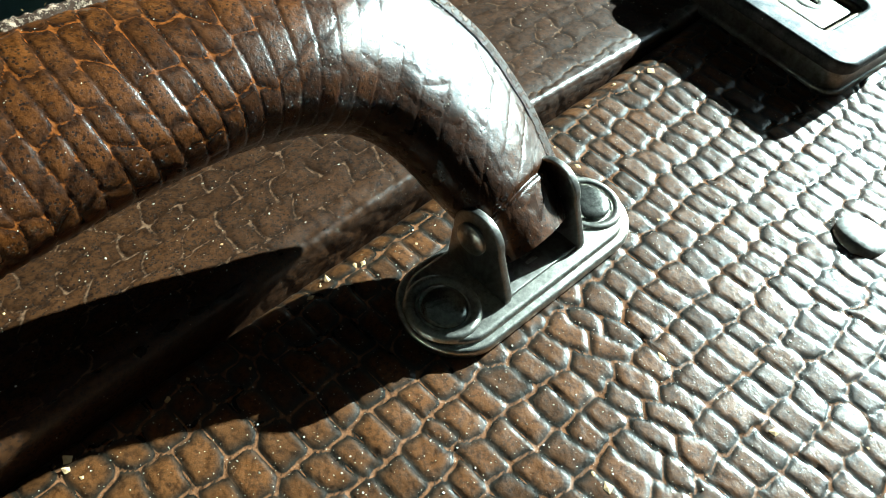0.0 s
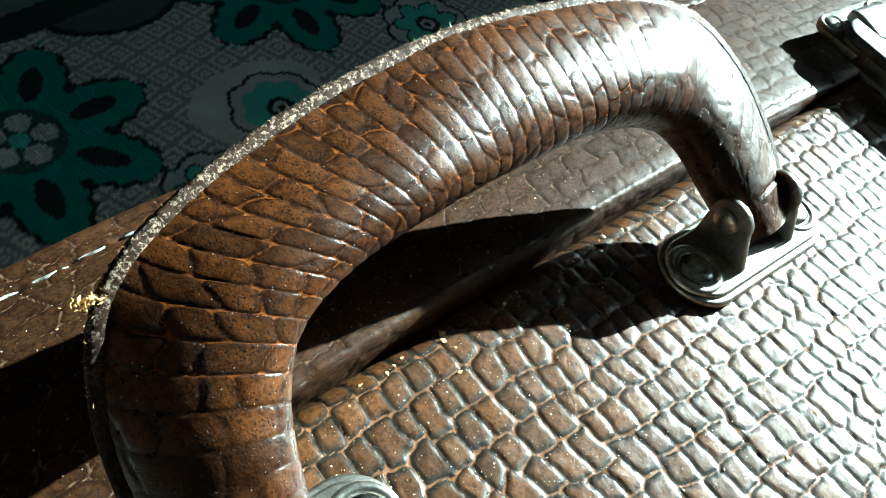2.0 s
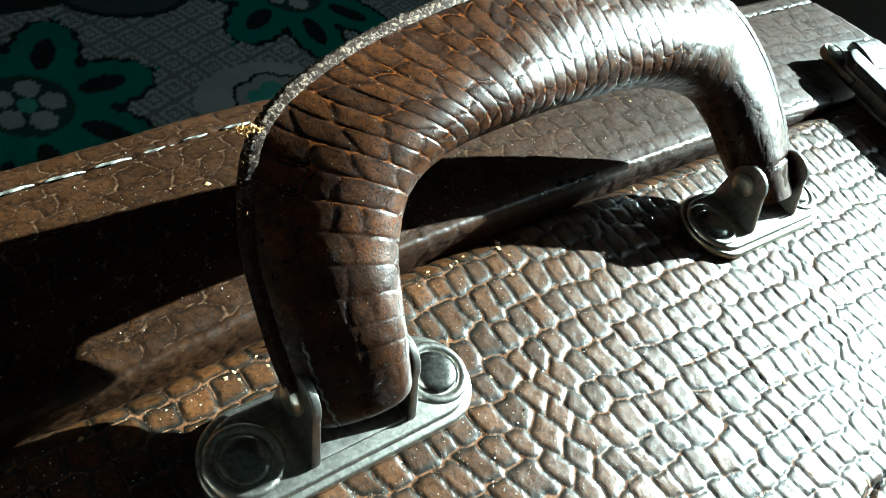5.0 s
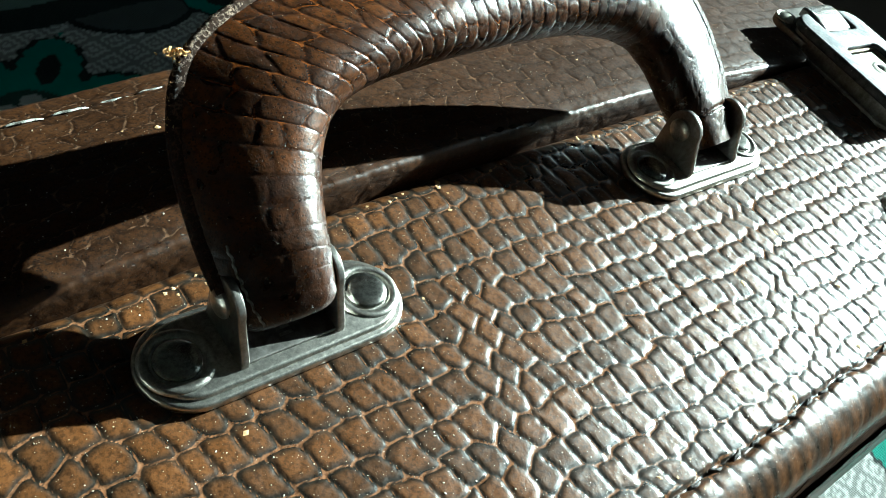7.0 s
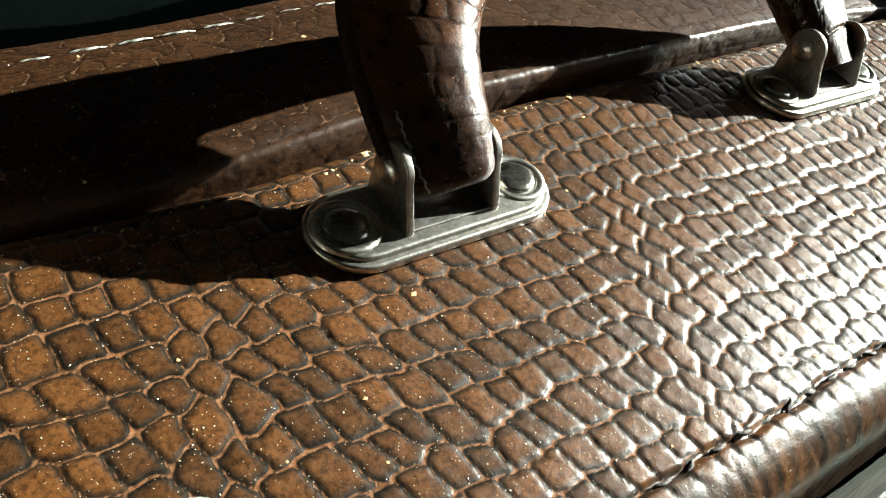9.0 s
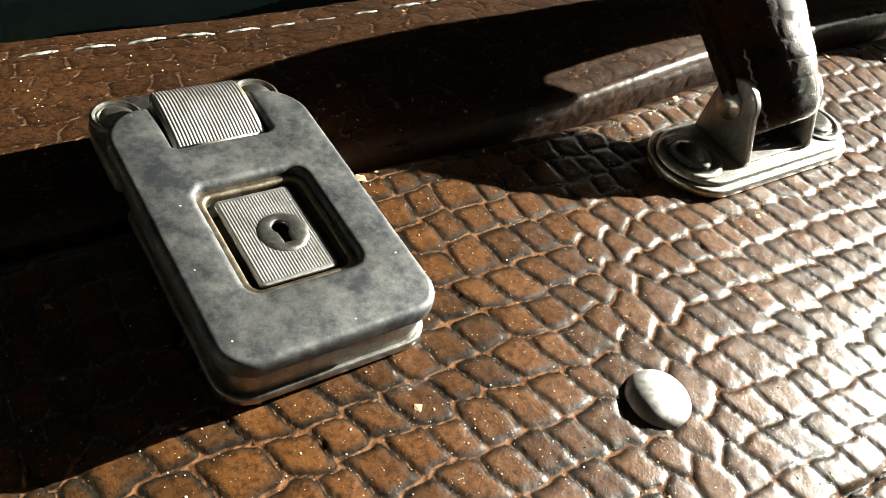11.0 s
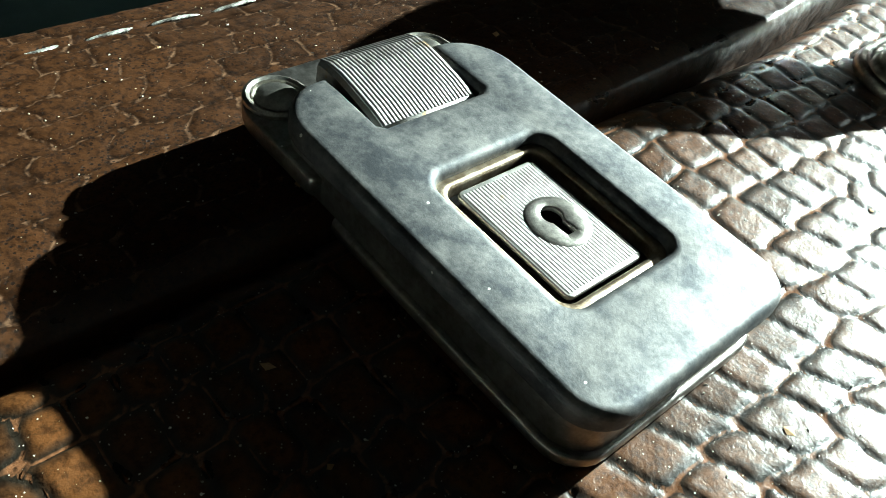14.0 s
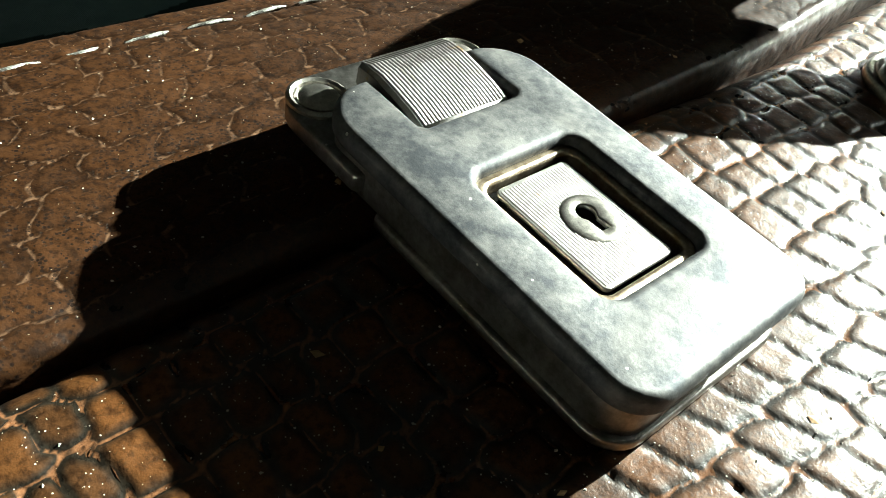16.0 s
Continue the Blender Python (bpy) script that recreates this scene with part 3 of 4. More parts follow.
def side_sheet():
    def prof(x, s):
        return -69.5 - 4.5 * np.sin(np.clip(s / 150, 0, 1) * math.pi / 2) + 2.5 * smooth_step(150, 300, s) + 0.008 * x, -14 - s

    def rel(x, s):
        edge, cell, du, dv = scales(x / 6.2, s / 6.5, 8.2)
        return 0.18 * smooth_step(0, 1.0, edge * 6) + 0.3 * ripple(x * 0.1, s * 0.1, 1), np.clip(edge * 2, 0, 1), cell

    sheet("front_side", np.arange(LEFT, RIGHT + 0.2, 1.6), np.arange(0, 311, 1.6), lambda x, s: prof(x, s), lambda x, s: tuple(-q if i == 0 else q for i, q in enumerate(rel(x, s))), SIDE, "smoother brown leather side")
    bm = bmesh.new()
    box_bm(bm, (LEFT + 1) * MM, (RIGHT - 1) * MM, -0.067, 0.064, -TOP + 0.002, -0.0145)
    bmesh.ops.bevel(bm, geom=bm.edges[:], offset=0.006, segments=3, affect="EDGES")
    me_ob = part("body", bm, SIDE, suitcase, None, "", True)
    for nm in ("edge", "cell"):
        attribute(me_ob.data, nm, np.full(len(me_ob.data.vertices), 0.6))


side_sheet()


# ---- the handle ----
LEAN = radians(36)                   # the handle lies back over the lid
HINGE = Vector((0, 2.4, 7.0))
ACROSS, OUT = Vector((0, -math.sin(LEAN), math.cos(LEAN))), Vector((0, math.cos(LEAN), math.sin(LEAN)))
INNER = [(-52.3, -1), (-51.5, 8), (-50, 17), (-46.5, 24), (-41, 29), (-31, 32), (-18, 33.2), (0, 33.6), (18, 33), (30, 31), (40, 27), (44.5, 21), (46.8, 13), (48.5, 6), (49.5, -1)]
OUTER = [(-68, -1), (-70.5, 9), (-71, 19), (-69, 32), (-62.5, 43.5), (-47, 51), (-23, 56), (0, 57.5), (20, 56), (42, 52), (58.5, 44), (66.5, 31), (68.5, 18), (67.5, 8), (65.5, -1)]


def spline(points, t):
    """A smooth curve through the points at t in 0..1."""
    p = np.array(points, float)
    n = len(p) - 1
    q = np.clip(t * n, 0, n - 1e-6)
    i = q.astype(int)
    f = (q - i)[:, None]
    a, b, c, d = p[np.clip(i - 1, 0, n)], p[i], p[i + 1], p[np.clip(i + 2, 0, n)]
    return 0.5 * (2 * b + (c - a) * f + (2 * a - 5 * b + 4 * c - d) * f**2 + (3 * b - a - 3 * c + d) * f**3)


def on_plane(x, v, w):
    """A place on the handle; its one leg stands a little steeper than the other."""
    steep = -3.2 * np.exp(-(((v - 13) / 13) ** 2)) * smooth_step(-25, -52, x)
    return np.stack([x, HINGE.y + 0.028 * x + steep + v * OUT.y + w * ACROSS.y, HINGE.z + v * OUT.z + w * ACROSS.z], -1)


def handle():
    nu, nv = 880, 210
    t = np.linspace(0, 1, nu)
    a, b = spline(INNER, t), spline(OUTER, t)
    mid, half = (a + b) / 2, (b - a) / 2
    along = np.concatenate([[0], np.cumsum(np.hypot(*np.diff(mid, axis=0).T))])
    th = np.linspace(0, 2 * math.pi, nv, endpoint=False)
    thick = 8.6 - 0.9 * np.exp(-((t - 0.0) / 0.06) ** 2) - 0.9 * np.exp(-((t - 1.0) / 0.06) ** 2) + 0.5 * np.sin(t * math.pi)
    T, TH = np.meshgrid(along, th, indexing="ij")
    arc = np.abs(np.where(TH > math.pi, 2 * math.pi - TH, TH)) * 10.5
    v = (T + arc * (0.25 * smooth_step(52, 14, T) - 0.4 * smooth_step(along[-1] - 44, along[-1] - 8, T)) + 1.2 * np.sin(arc / 7) + 0.6 * np.sin(T / 9 + arc / 9)) / 3.4
    u = 5.6 * (np.clip(arc + 0.6 * np.sin(T / 5), 0, None) / 33) ** 1.35 - 0.3 * T * smooth_step(52, 14, T) / 6.0 + np.where(TH > math.pi, 40, 0)
    edge, cell, du, dv = bricks(u, v, 3.3, 0.42, 0.8, 0.5)
    h = 0.09 * smooth_step(0, 0.22, edge) + 0.09 * (1 - (1 - edge) ** 2) + 0.08 * (cell - 0.5) + 0.07 * dv + 0.012 * ripple(T * 1.8, arc * 1.8, 4) + 0.012 * ripple(T * 4.1, arc * 3.7, 1)
    h += 0.10 * ripple(T * 0.15, arc * 0.2, 0.5)
    h *= 1 - 0.25 * smooth_step(50, 36, T) - 0.4 * smooth_step(30, 18, T) - 0.55 * smooth_step(along[-1] - 75, along[-1] - 45, T)
    h *= 1 - 0.5 * smooth_step(7, 3, T) - 0.7 * smooth_step(along[-1] - 12, along[-1] - 5, T)
    ends_only = smooth_step(26, 14, T) + smooth_step(along[-1] - 60, along[-1] - 40, T)
    h += 0.008 * ripple(T * 3.3, arc * 2.6, 3.1) + ends_only * (0.09 * ripple(T * 0.8, arc * 0.9, 1.7) + 0.03 * ripple(T * 2.4, arc * 2.1, 0.6))
    for e in (along[-1] - 8.0,):
        h -= 0.45 * np.exp(-((T - e - 0.5 * np.sin(arc / 4)) / 0.45) ** 2)
    rad, wid = np.cos(TH), np.sign(np.sin(TH)) * np.abs(np.sin(TH)) ** np.where(np.cos(TH) < 0, 0.75, 1.0) * (1 - (0.40 + 0.38 * smooth_step(95, 70, T) * smooth_step(22, 48, T)) * np.cos(TH) - 0.08 * np.cos(TH) ** 2) / 1.10
    R, W = rad + h / 12 * np.cos(TH), wid * thick[:, None] * np.where(np.sin(TH) > 0, 0.93 - 0.25 * smooth_step(along[-1] - 48, along[-1] - 34, T), 0.70 - 0.32 * smooth_step(48, 36, T)) + h * np.sin(TH)
    stub = np.clip(1 - (np.clip(5.0 - T, 0, None) / 5.6) ** 4, 0.1, 1) ** 0.3
    R, W = R * stub, W * stub
    x = mid[:, None, 0] + half[:, None, 0] * R
    y = mid[:, None, 1] + half[:, None, 1] * R
    co = on_plane(x, y, W).reshape(-1, 3)
    faces = grid_faces(nu, nv, True).tolist() + [list(range(nv)), list(range((nu - 1) * nv, nu * nv))[::-1]]
    me = mesh_of("handle", co * MM, faces)
    # grooves fade towards the ends; worn black at one, shade coloured into the other
    faded = 0.85 * smooth_step(along[-1] - 62, along[-1] - 30, T) + 0.8 * smooth_step(34, 14, T)
    attribute(me, "edge", edge + (0.42 - edge) * faded * (edge < 0.42))
    attribute(me, "cell", cell - 1.1 * smooth_step(26, 5, T + 2 * np.sin(arc / 3)) - 0.9 * smooth_step(along[-1] - 60, along[-1] - 30, T))
    global HANDLE, HANDLE_GRID
    HANDLE_GRID = co.reshape(nu, nv, 3)
    ob = HANDLE = child("handle", me, GRIP, suitcase, None, "curved stuffed leather handle, worn dark at one end, shade coloured into the other")

    # the raw edge where the two leathers meet, all round the outside
    n2 = 520
    t2 = np.linspace(0.02, 0.985, n2)
    p = spline(OUTER, t2)
    d = np.gradient(p, axis=0)
    d /= np.hypot(*d.T)[:, None]
    nrm = np.stack([-d[:, 1], d[:, 0]], 1)
    prof = [(-1.6, -1.6), (-0.2, -1.4), (0.35, -0.9), (0.2, -0.4), (-0.25, 0.0), (0.2, 0.5), (0.45, 1.0), (-0.1, 1.5), (-1.6, 1.7)]
    g = np.random.default_rng(3)
    fray = smooth_step(0.22, 0.31, t2) * smooth_step(0.80, 0.70, t2) + 0.02
    rows = []
    for k, (o, w) in enumerate(prof):
        rough = g.normal(0, 0.03 if k in (0, 8) else 0.10, n2) * fray
        rough2 = g.normal(0, 0.08, n2) * fray
        q = p + nrm * (o + rough + 0.35)[:, None]
        rows.append(on_plane(q[:, 0], q[:, 1], np.full(n2, w) + rough2))
    co = np.stack(rows, 1).reshape(-1, 3)
    edge_mesh = mesh_of("seam_edge", co * MM, grid_faces(n2, len(prof)))
    attribute(edge_mesh, "fray", np.repeat(np.clip(fray, 0, 1), len(prof)))
    child("seam_edge", edge_mesh, RAW_EDGE, ob, None, "frayed raw leather edge")

    # loose fibres along that edge, thicker in two tufts
    def hairs(name, places, mat, label, size, thick=(0.04, 0.10)):
        vs, fs = [], []
        for c in places:
            way = Vector(g.normal(0, 1, 3))
            way = (way.normalized() + 0.9 * (OUT + ACROSS * 0.5)).normalized()
            ln, wd = g.uniform(0.3, 1.0) * size, g.uniform(*thick)
            side = way.orthogonal().normalized()
            other = way.cross(side)
            bend = Vector(g.normal(0, 0.35, 3)) * ln
            k = len(vs)
            for f, q in ((0, 1.0), (0.5, 0.8), (1.0, 0.15)):
                o = Vector(c) + way * ln * f + bend * f * f
                for m in range(3):
                    r = wd * q
                    vs.append(o + side * r * math.cos(m * 2.094) + other * r * math.sin(m * 2.094))
            for ring in (0, 3):
                for m in range(3):
                    fs.append([k + ring + m, k + ring + (m + 1) % 3, k + ring + 3 + (m + 1) % 3, k + ring + 3 + m])
        tagged(child(name, mesh_of(name, np.array(vs) * MM, fs), mat, ob, None, label), kind="stuff")

    idx = g.integers(int(n2 * 0.2), int(n2 * 0.72), 150)
    edge_pts = [tuple(on_plane(p[i, 0] + nrm[i, 0] * 0.7, p[i, 1] + nrm[i, 1] * 0.7, g.normal(0, 1.2))) for i in idx]
    hairs("frayed_fibre", edge_pts, FIBRE, "short pale fibres", 0.5)
    tuft = [tuple(np.array((-65.3, 34.5, 33.5)) + g.normal(0, 1, 3) * (0.9, 0.35, 0.3)) for _ in range(90)]
    hairs("torn_tuft", tuft, FIBRE, "torn golden leather tuft", 0.9, (0.14, 0.32))
    fluff = [tuple(np.array(c) + g.normal(0, 0.45, 3)) for c in ((3.4, 49.6, 38.8), (-3.4, 48.8, 39.6)) for _ in range(60)]
    hairs("white_fluff", fluff, WHITE_FIBRE, "white fluff caught on the seam", 1.6)


handle()


# ---- pressed plates ----
def rounded(x0, x1, y0, y1, r, n=7):
    r = r if isinstance(r, tuple) else (r,) * 4
    pts = []
    for k, (cx, cy, a) in enumerate(((x1, y0, -90), (x1, y1, 0), (x0, y1, 90), (x0, y0, 180))):
        q = r[k]
        cx, cy = cx + (-q if cx == x1 else q), cy + (q if cy == y0 else -q)
        for i in range(n + 1):
            t = radians(a + 90 * i / n)
            pts.append((cx + q * math.cos(t), cy + q * math.sin(t)))
    return pts


def pressed(loops, z0, z1, bevel, res=2):
    """A plate with holes between two heights, with rounded edges. Millimetres."""
    cu = bpy.data.curves.new("outline", "CURVE")
    cu.dimensions, cu.fill_mode = "2D", "BOTH"
    cu.extrude, cu.bevel_depth, cu.bevel_resolution, cu.offset = max((z1 - z0) / 2 - bevel, 0.0) * MM, bevel * MM, res, -bevel * MM
    for pts in loops:
        sp = cu.splines.new("POLY")
        sp.points.add(len(pts) - 1)
        for q, (x, y) in zip(sp.points, pts):
            q.co = (x * MM, y * MM, 0, 1)
        sp.use_cyclic_u = True
    ob = bpy.data.objects.new("outline", cu)
    scene.collection.objects.link(ob)
    me = bpy.data.meshes.new_from_object(ob.evaluated_get(bpy.context.evaluated_depsgraph_get()))
    bpy.data.objects.remove(ob)
    bpy.data.curves.remove(cu)
    bm = bmesh.new()
    bm.from_mesh(me)
    bpy.data.meshes.remove(me)
    bmesh.ops.remove_doubles(bm, verts=bm.verts, dist=2e-6)
    bmesh.ops.translate(bm, verts=bm.verts, vec=(0, 0, (z0 + z1) / 2 * MM))
    return bm


def joined(*bms):
    out = bmesh.new()
    for b in bms:
        me = bpy.data.meshes.new("t")
        b.to_mesh(me)
        b.free()
        out.from_mesh(me)
        bpy.data.meshes.remove(me)
    return out


def turned(profile, n=28):
    """A round part from a profile of (radius, height)."""
    bm = bmesh.new()
    rings = [[bm.verts.new((r * math.cos(2 * math.pi * k / n) * MM, r * math.sin(2 * math.pi * k / n) * MM, z * MM)) for k in range(n)] for r, z in profile if r > 0]
    for a, b in zip(rings, rings[1:]):
        for k in range(n):
            bm.faces.new((a[k], a[(k + 1) % n], b[(k + 1) % n], b[k]))
    bm.faces.new(rings[-1])
    return bm


def auto_smooth(ob, angle=40):
    me = ob.data
    me.polygons.foreach_set("use_smooth", np.ones(len(me.polygons), bool))
    me.set_sharp_from_angle(angle=radians(angle))
    return ob


def ribs_bm(x0, x1, count, spans, height):
    """Fine ridges side by side; spans(x) gives stretches of (y0, z0, y1, z1)."""
    bm = bmesh.new()
    w = (x1 - x0) / count
    for k in range(count):
        c = x0 + (k + 0.5) * w
        for y0, z0, y1, z1 in spans(c):
            vs = [[bm.verts.new(((c + dx) * MM, y * MM, (z + dz) * MM)) for dx, dz in ((-0.42 * w, 0), (-0.15 * w, height), (0.15 * w, height), (0.42 * w, 0))] for y, z in ((y0, z0), (y1, z1))]
            for i in range(3):
                bm.faces.new((vs[0][i], vs[0][i + 1], vs[1][i + 1], vs[1][i]))
            for v in vs:
                bm.faces.new(v)
    return bm


def ribbed(x0, x1, count, line, height, hole=None):
    """One sheet with fine ridges along y, over a line of (y, z), open round a hole (x, y, r)."""
    bm = bmesh.new()
    w = (x1 - x0) / count
    xs = [(x0 + (k + f) * w, h) for k in range(count) for f, h in ((0.06, 0.0), (0.34, height), (0.66, height), (0.94, 0.0))]
    rows = [[bm.verts.new((x * MM, y * MM, (z + h) * MM)) for x, h in xs] for y, z in line]
    for (a, b) in zip(rows, rows[1:]):
        for i in range(len(xs) - 1):
            c = (a[i].co + b[i + 1].co) / 2 / MM
            if hole is None or math.hypot(c.x - hole[0], c.y - hole[1]) > hole[2]:
                bm.faces.new((a[i], a[i + 1], b[i + 1], b[i]))
    return bm


# ---- the locks ----
def lock(at):
    back = rounded(-14.4, 14.4, -14.3, 20.0, (4.3, 1, 1, 4.3))
    hasp = rounded(-14.8, 14.6, 22.5, 39.6, (1, 5, 6, 1))
    body = rounded(-13.7, 13.7, -13.7, 30.0, (4, 3, 3, 4))
    hollow = rounded(-6.6, 7.0, -3.6, 13.4, 1.2)
    base = joined(pressed([back], -0.6, 0.9, 0.4), pressed([hasp], 1.6, 3.9, 0.4), pressed([body, hollow], 0.7, 5.6, 0.2))
    ob = part("lock", base, STEEL, suitcase, Matrix.Translation((at[0] * MM, at[1] * MM, at[2] * MM)), "pressed steel lock with a keyhole, clouded and scratched")
    auto_smooth(ob)
    # the cover, with the window for the key plate and the notch for the push tab
    o = rounded(-14.6, 14.6, -14.6, 32.0, (4.5, 6.5, 6.5, 4.5), 9)
    cut = [(7.3, 32.0), (7.3, 23.2), (6.7, 22.6), (-6.3, 22.6), (-6.9, 23.2), (-6.9, 32.0)]
    k = next(i for i, q in enumerate(o) if q[1] == max(c[1] for c in o) and q[0] < 8.2)
    o = [q for q in o if not (-8 < q[0] < 8.15 and q[1] > 31.95)]
    k = max(i for i, q in enumerate(o) if q[0] > 0 and q[1] > 20) + 1
    o = o[:k] + cut + o[k:]
    auto_smooth(part("cover", pressed([o, rounded(-7.6, 7.8, -4.7, 14.4, 2.0)[::-1]], 4.9, 7.9, 1.05, 4), COVER, ob, None, "clouded grey metal cover"))
    auto_smooth(part("window_rim", pressed([rounded(-7.9, 8.1, -5.0, 14.7, 2.2), rounded(-6.5, 6.9, -3.5, 13.3, 1.4)[::-1]], 4.6, 6.6, 0.5), BRASSY, ob, None, "worn brassy inner rim"))
    # the key plate
    hole = [(1.0 + 1.2 * math.cos(radians(a)), 5.5 + 1.2 * math.sin(radians(a))) for a in range(-55, 236, 15)] + [(0.35, 2.7), (1.65, 2.7)]
    key = pressed([rounded(-5.4, 5.3, -3.0, 12.6, 0.8), hole[::-1]], 5.7, 6.3, 0.2)
    plate = auto_smooth(part("key_plate", key, RIBBED, ob, None, "ribbed key plate"))
    part("ribs", ribbed(-5.05, 4.95, 24, [(-2.5 + 0.5 * i, 6.32) for i in range(30)], 0.04, (1.0, 4.6, 3.4)), RIBBED, ob, None, "fine ridges of the key plate")
    outline = [((1 - f) * p[0] + f * q[0], (1 - f) * p[1] + f * q[1]) for p, q in zip(hole, hole[1:] + hole[:1]) for f in ((0, 0.2, 0.4, 0.6, 0.8) if math.dist(p, q) > 0.7 else (0,))]
    bm = bmesh.new()
    rings = []
    for f, z in ((0.0, 6.25), (0.0, 6.44), (0.08, 6.52), (0.6, 6.52), (0.9, 6.44), (1.0, 6.28)):
        ring = []
        for x, y in outline:
            a = math.atan2(y - 4.6, x - 1.0)
            ring.append(bm.verts.new(((x + (1.0 + 3.5 * math.cos(a) - x) * f) * MM, (y + (4.6 + 3.5 * math.sin(a) - y) * f) * MM, z * MM)))
        rings.append(ring)
    for lower, upper in zip(rings, rings[1:]):
        for i in range(len(outline)):
            k = (i + 1) % len(outline)
            bm.faces.new((lower[i], upper[i], upper[k], lower[k]))
    bmesh.ops.recalc_face_normals(bm, faces=bm.faces)
    auto_smooth(part("keyhole_boss", bm, NICKEL, ob, None, "smooth domed boss with a keyhole"), 50)
    # near-black plate stands in for the shade inside the lock
    bm = bmesh.new()
    box_bm(bm, -6.4 * MM, 6.8 * MM, -3.4 * MM, 13.2 * MM, 1.6 * MM, 2.4 * MM)
    part("lock_core", bm, DARK_HOLLOW, ob, None, "inside of the lock, its shade put into the black colour")
    # the push tab: rises towards its end, ribbed along
    prof = [(22.9, 6.4), (23.3, 7.0), (25.5, 7.6), (28.5, 8.1), (31.0, 8.4), (33.2, 8.3), (34.6, 7.8), (35.1, 6.9)]
    bm = bmesh.new()
    rows = []
    for i, (y, z) in enumerate(prof):
        nar = 1.2 if i == len(prof) - 1 else 0.35 if i == len(prof) - 2 else 0
        rows.append([bm.verts.new((x * MM, y * MM, zz * MM)) for x, zz in ((-6.5 + nar, 5.2), (-6.5 + nar, z - 0.5), (-6.1 + nar, z), (6.5 - nar, z), (6.9 - nar, z - 0.5), (6.9 - nar, 5.2))])
    for a, b in zip(rows, rows[1:]):
        for i in range(5):
            bm.faces.new((a[i], a[i + 1], b[i + 1], b[i]))
    bm.faces.new(rows[0]), bm.faces.new(rows[-1][::-1])
    bmesh.ops.recalc_face_normals(bm, faces=bm.faces)
    auto_smooth(part("push_tab", bm, RIBBED, ob, None, "ribbed push tab"), 35)
    part("ribs", ribbed(-5.95, 6.35, 25, [(y, z + 0.03) for y, z in prof[1:-1]], 0.09), RIBBED, ob, None, "fine ridges of the push tab")
    for x, y in ((-10.6, 35.2), (10.4, 35.2)):
        auto_smooth(part("rivet", turned([(2.5, 3.7), (2.5, 4.2), (2.0, 4.6), (1.0, 4.9)], 20), NICKEL, ob, Matrix.Translation((x * MM, y * MM, 0))))
        auto_smooth(part("rivet_ring", turned([(3.7, 3.7), (3.7, 4.3), (3.3, 4.5), (2.9, 4.3), (2.8, 3.8)], 20), NICKEL, ob, Matrix.Translation((x * MM, y * MM, 0))))
    return ob


first = lock((-155.4, 0.0, 0.0))
copy_thing(first, Matrix.Translation((0.1484, 0.0035, 0.0002)) @ pose(0, 0, 0, 0, 0, -6))


# ---- the handle's plates ----
def handle_plate(at):
    base = pressed([rounded(-24.2, 24.2, -8.9, 8.9, 8.85, 12)], -0.5, 1.5, 0.7, 3)
    ob = part("handle_plate", base, NICKEL, suitcase, Matrix.Translation((at[0] * MM, at[1] * MM, 0.2 * MM)), "oval nickel handle plate with two rivets")
    auto_smooth(ob)
    auto_smooth(part("raised_plate", pressed([rounded(-22.8, 22.8, -7.6, 7.6, 7.55, 12)], 1.0, 2.15, 0.8, 4), NICKEL, ob))
    for x in (-17.6, 17.4):
        r = auto_smooth(part("rivet", turned([(3.9, 2.0), (3.9, 2.7), (3.6, 3.05), (2.8, 3.25), (1.6, 3.38), (0.5, 3.4)]), PITTED, ob, Matrix.Translation((x * MM, 0, 0)), "domed rivet"))
        auto_smooth(part("rivet_ring", turned([(6.2, 1.9), (6.0, 2.5), (5.5, 2.85), (4.9, 2.85), (4.4, 2.55), (4.1, 2.1)]), NICKEL, ob, Matrix.Translation((x * MM, 0, 0))))
    for x, s in ((-8.9, -1), (8.8, 1)):
        arc = [(2.0 + 4.7 * math.cos(radians(a)), 10.6 + 4.7 * math.sin(radians(a))) for a in range(0, 181, 15)]
        tab = pressed([[(-5.7, 1.8), (7.0, 1.8), (7.0, 3.2)] + arc + [(-5.7, 3.4)]], -0.75, 0.75, 0.3)
        m = Matrix.Translation((x * MM, 0, 0)) @ Matrix(((0, 0, 1, 0), (1, 0, 0, 0), (0, 1, 0, 0), (0, 0, 0, 1)))
        b = auto_smooth(part("bracket", tab, STEEL, ob, m, "upright bracket that holds the handle"))
        pin = Matrix.Translation((x * MM, 2.6 * MM, 10.2 * MM)) @ pose(0, 0, 0, 0, 90 * s, 0)
        auto_smooth(part("pivot_pin", turned([(2.7, 0.5), (2.7, 1.3), (2.2, 1.8), (1.0, 2.1)], 20), NICKEL, ob, pin))
    for k in range(10):
        x, z, y = (-12.6, 2.2, -4.6 + 1.5 * (k % 5)) if k < 5 else (-1.5, 2.9, -2.8 + 1.3 * (k % 5))
        part("pressed_line", ribs_bm(x, x + 2.9, 1, lambda c: [(y, z, y + 0.6, z)], 0.2), NICKEL, ob)
    part("bracket_strap", pressed([rounded(-8.6, 8.6, -5.2, 6.4, 0.6)], 2.15, 2.9, 0.2), STEEL, ob)
    return ob


plate = handle_plate((-60.4, 1.1))
copy_thing(plate, Matrix.Translation((0.0562, 0.0044, 0.0004)) @ pose(0, 0, 0, 0, 0, -1.5) @ Matrix.Diagonal((0.93, 1, 1, 1)))


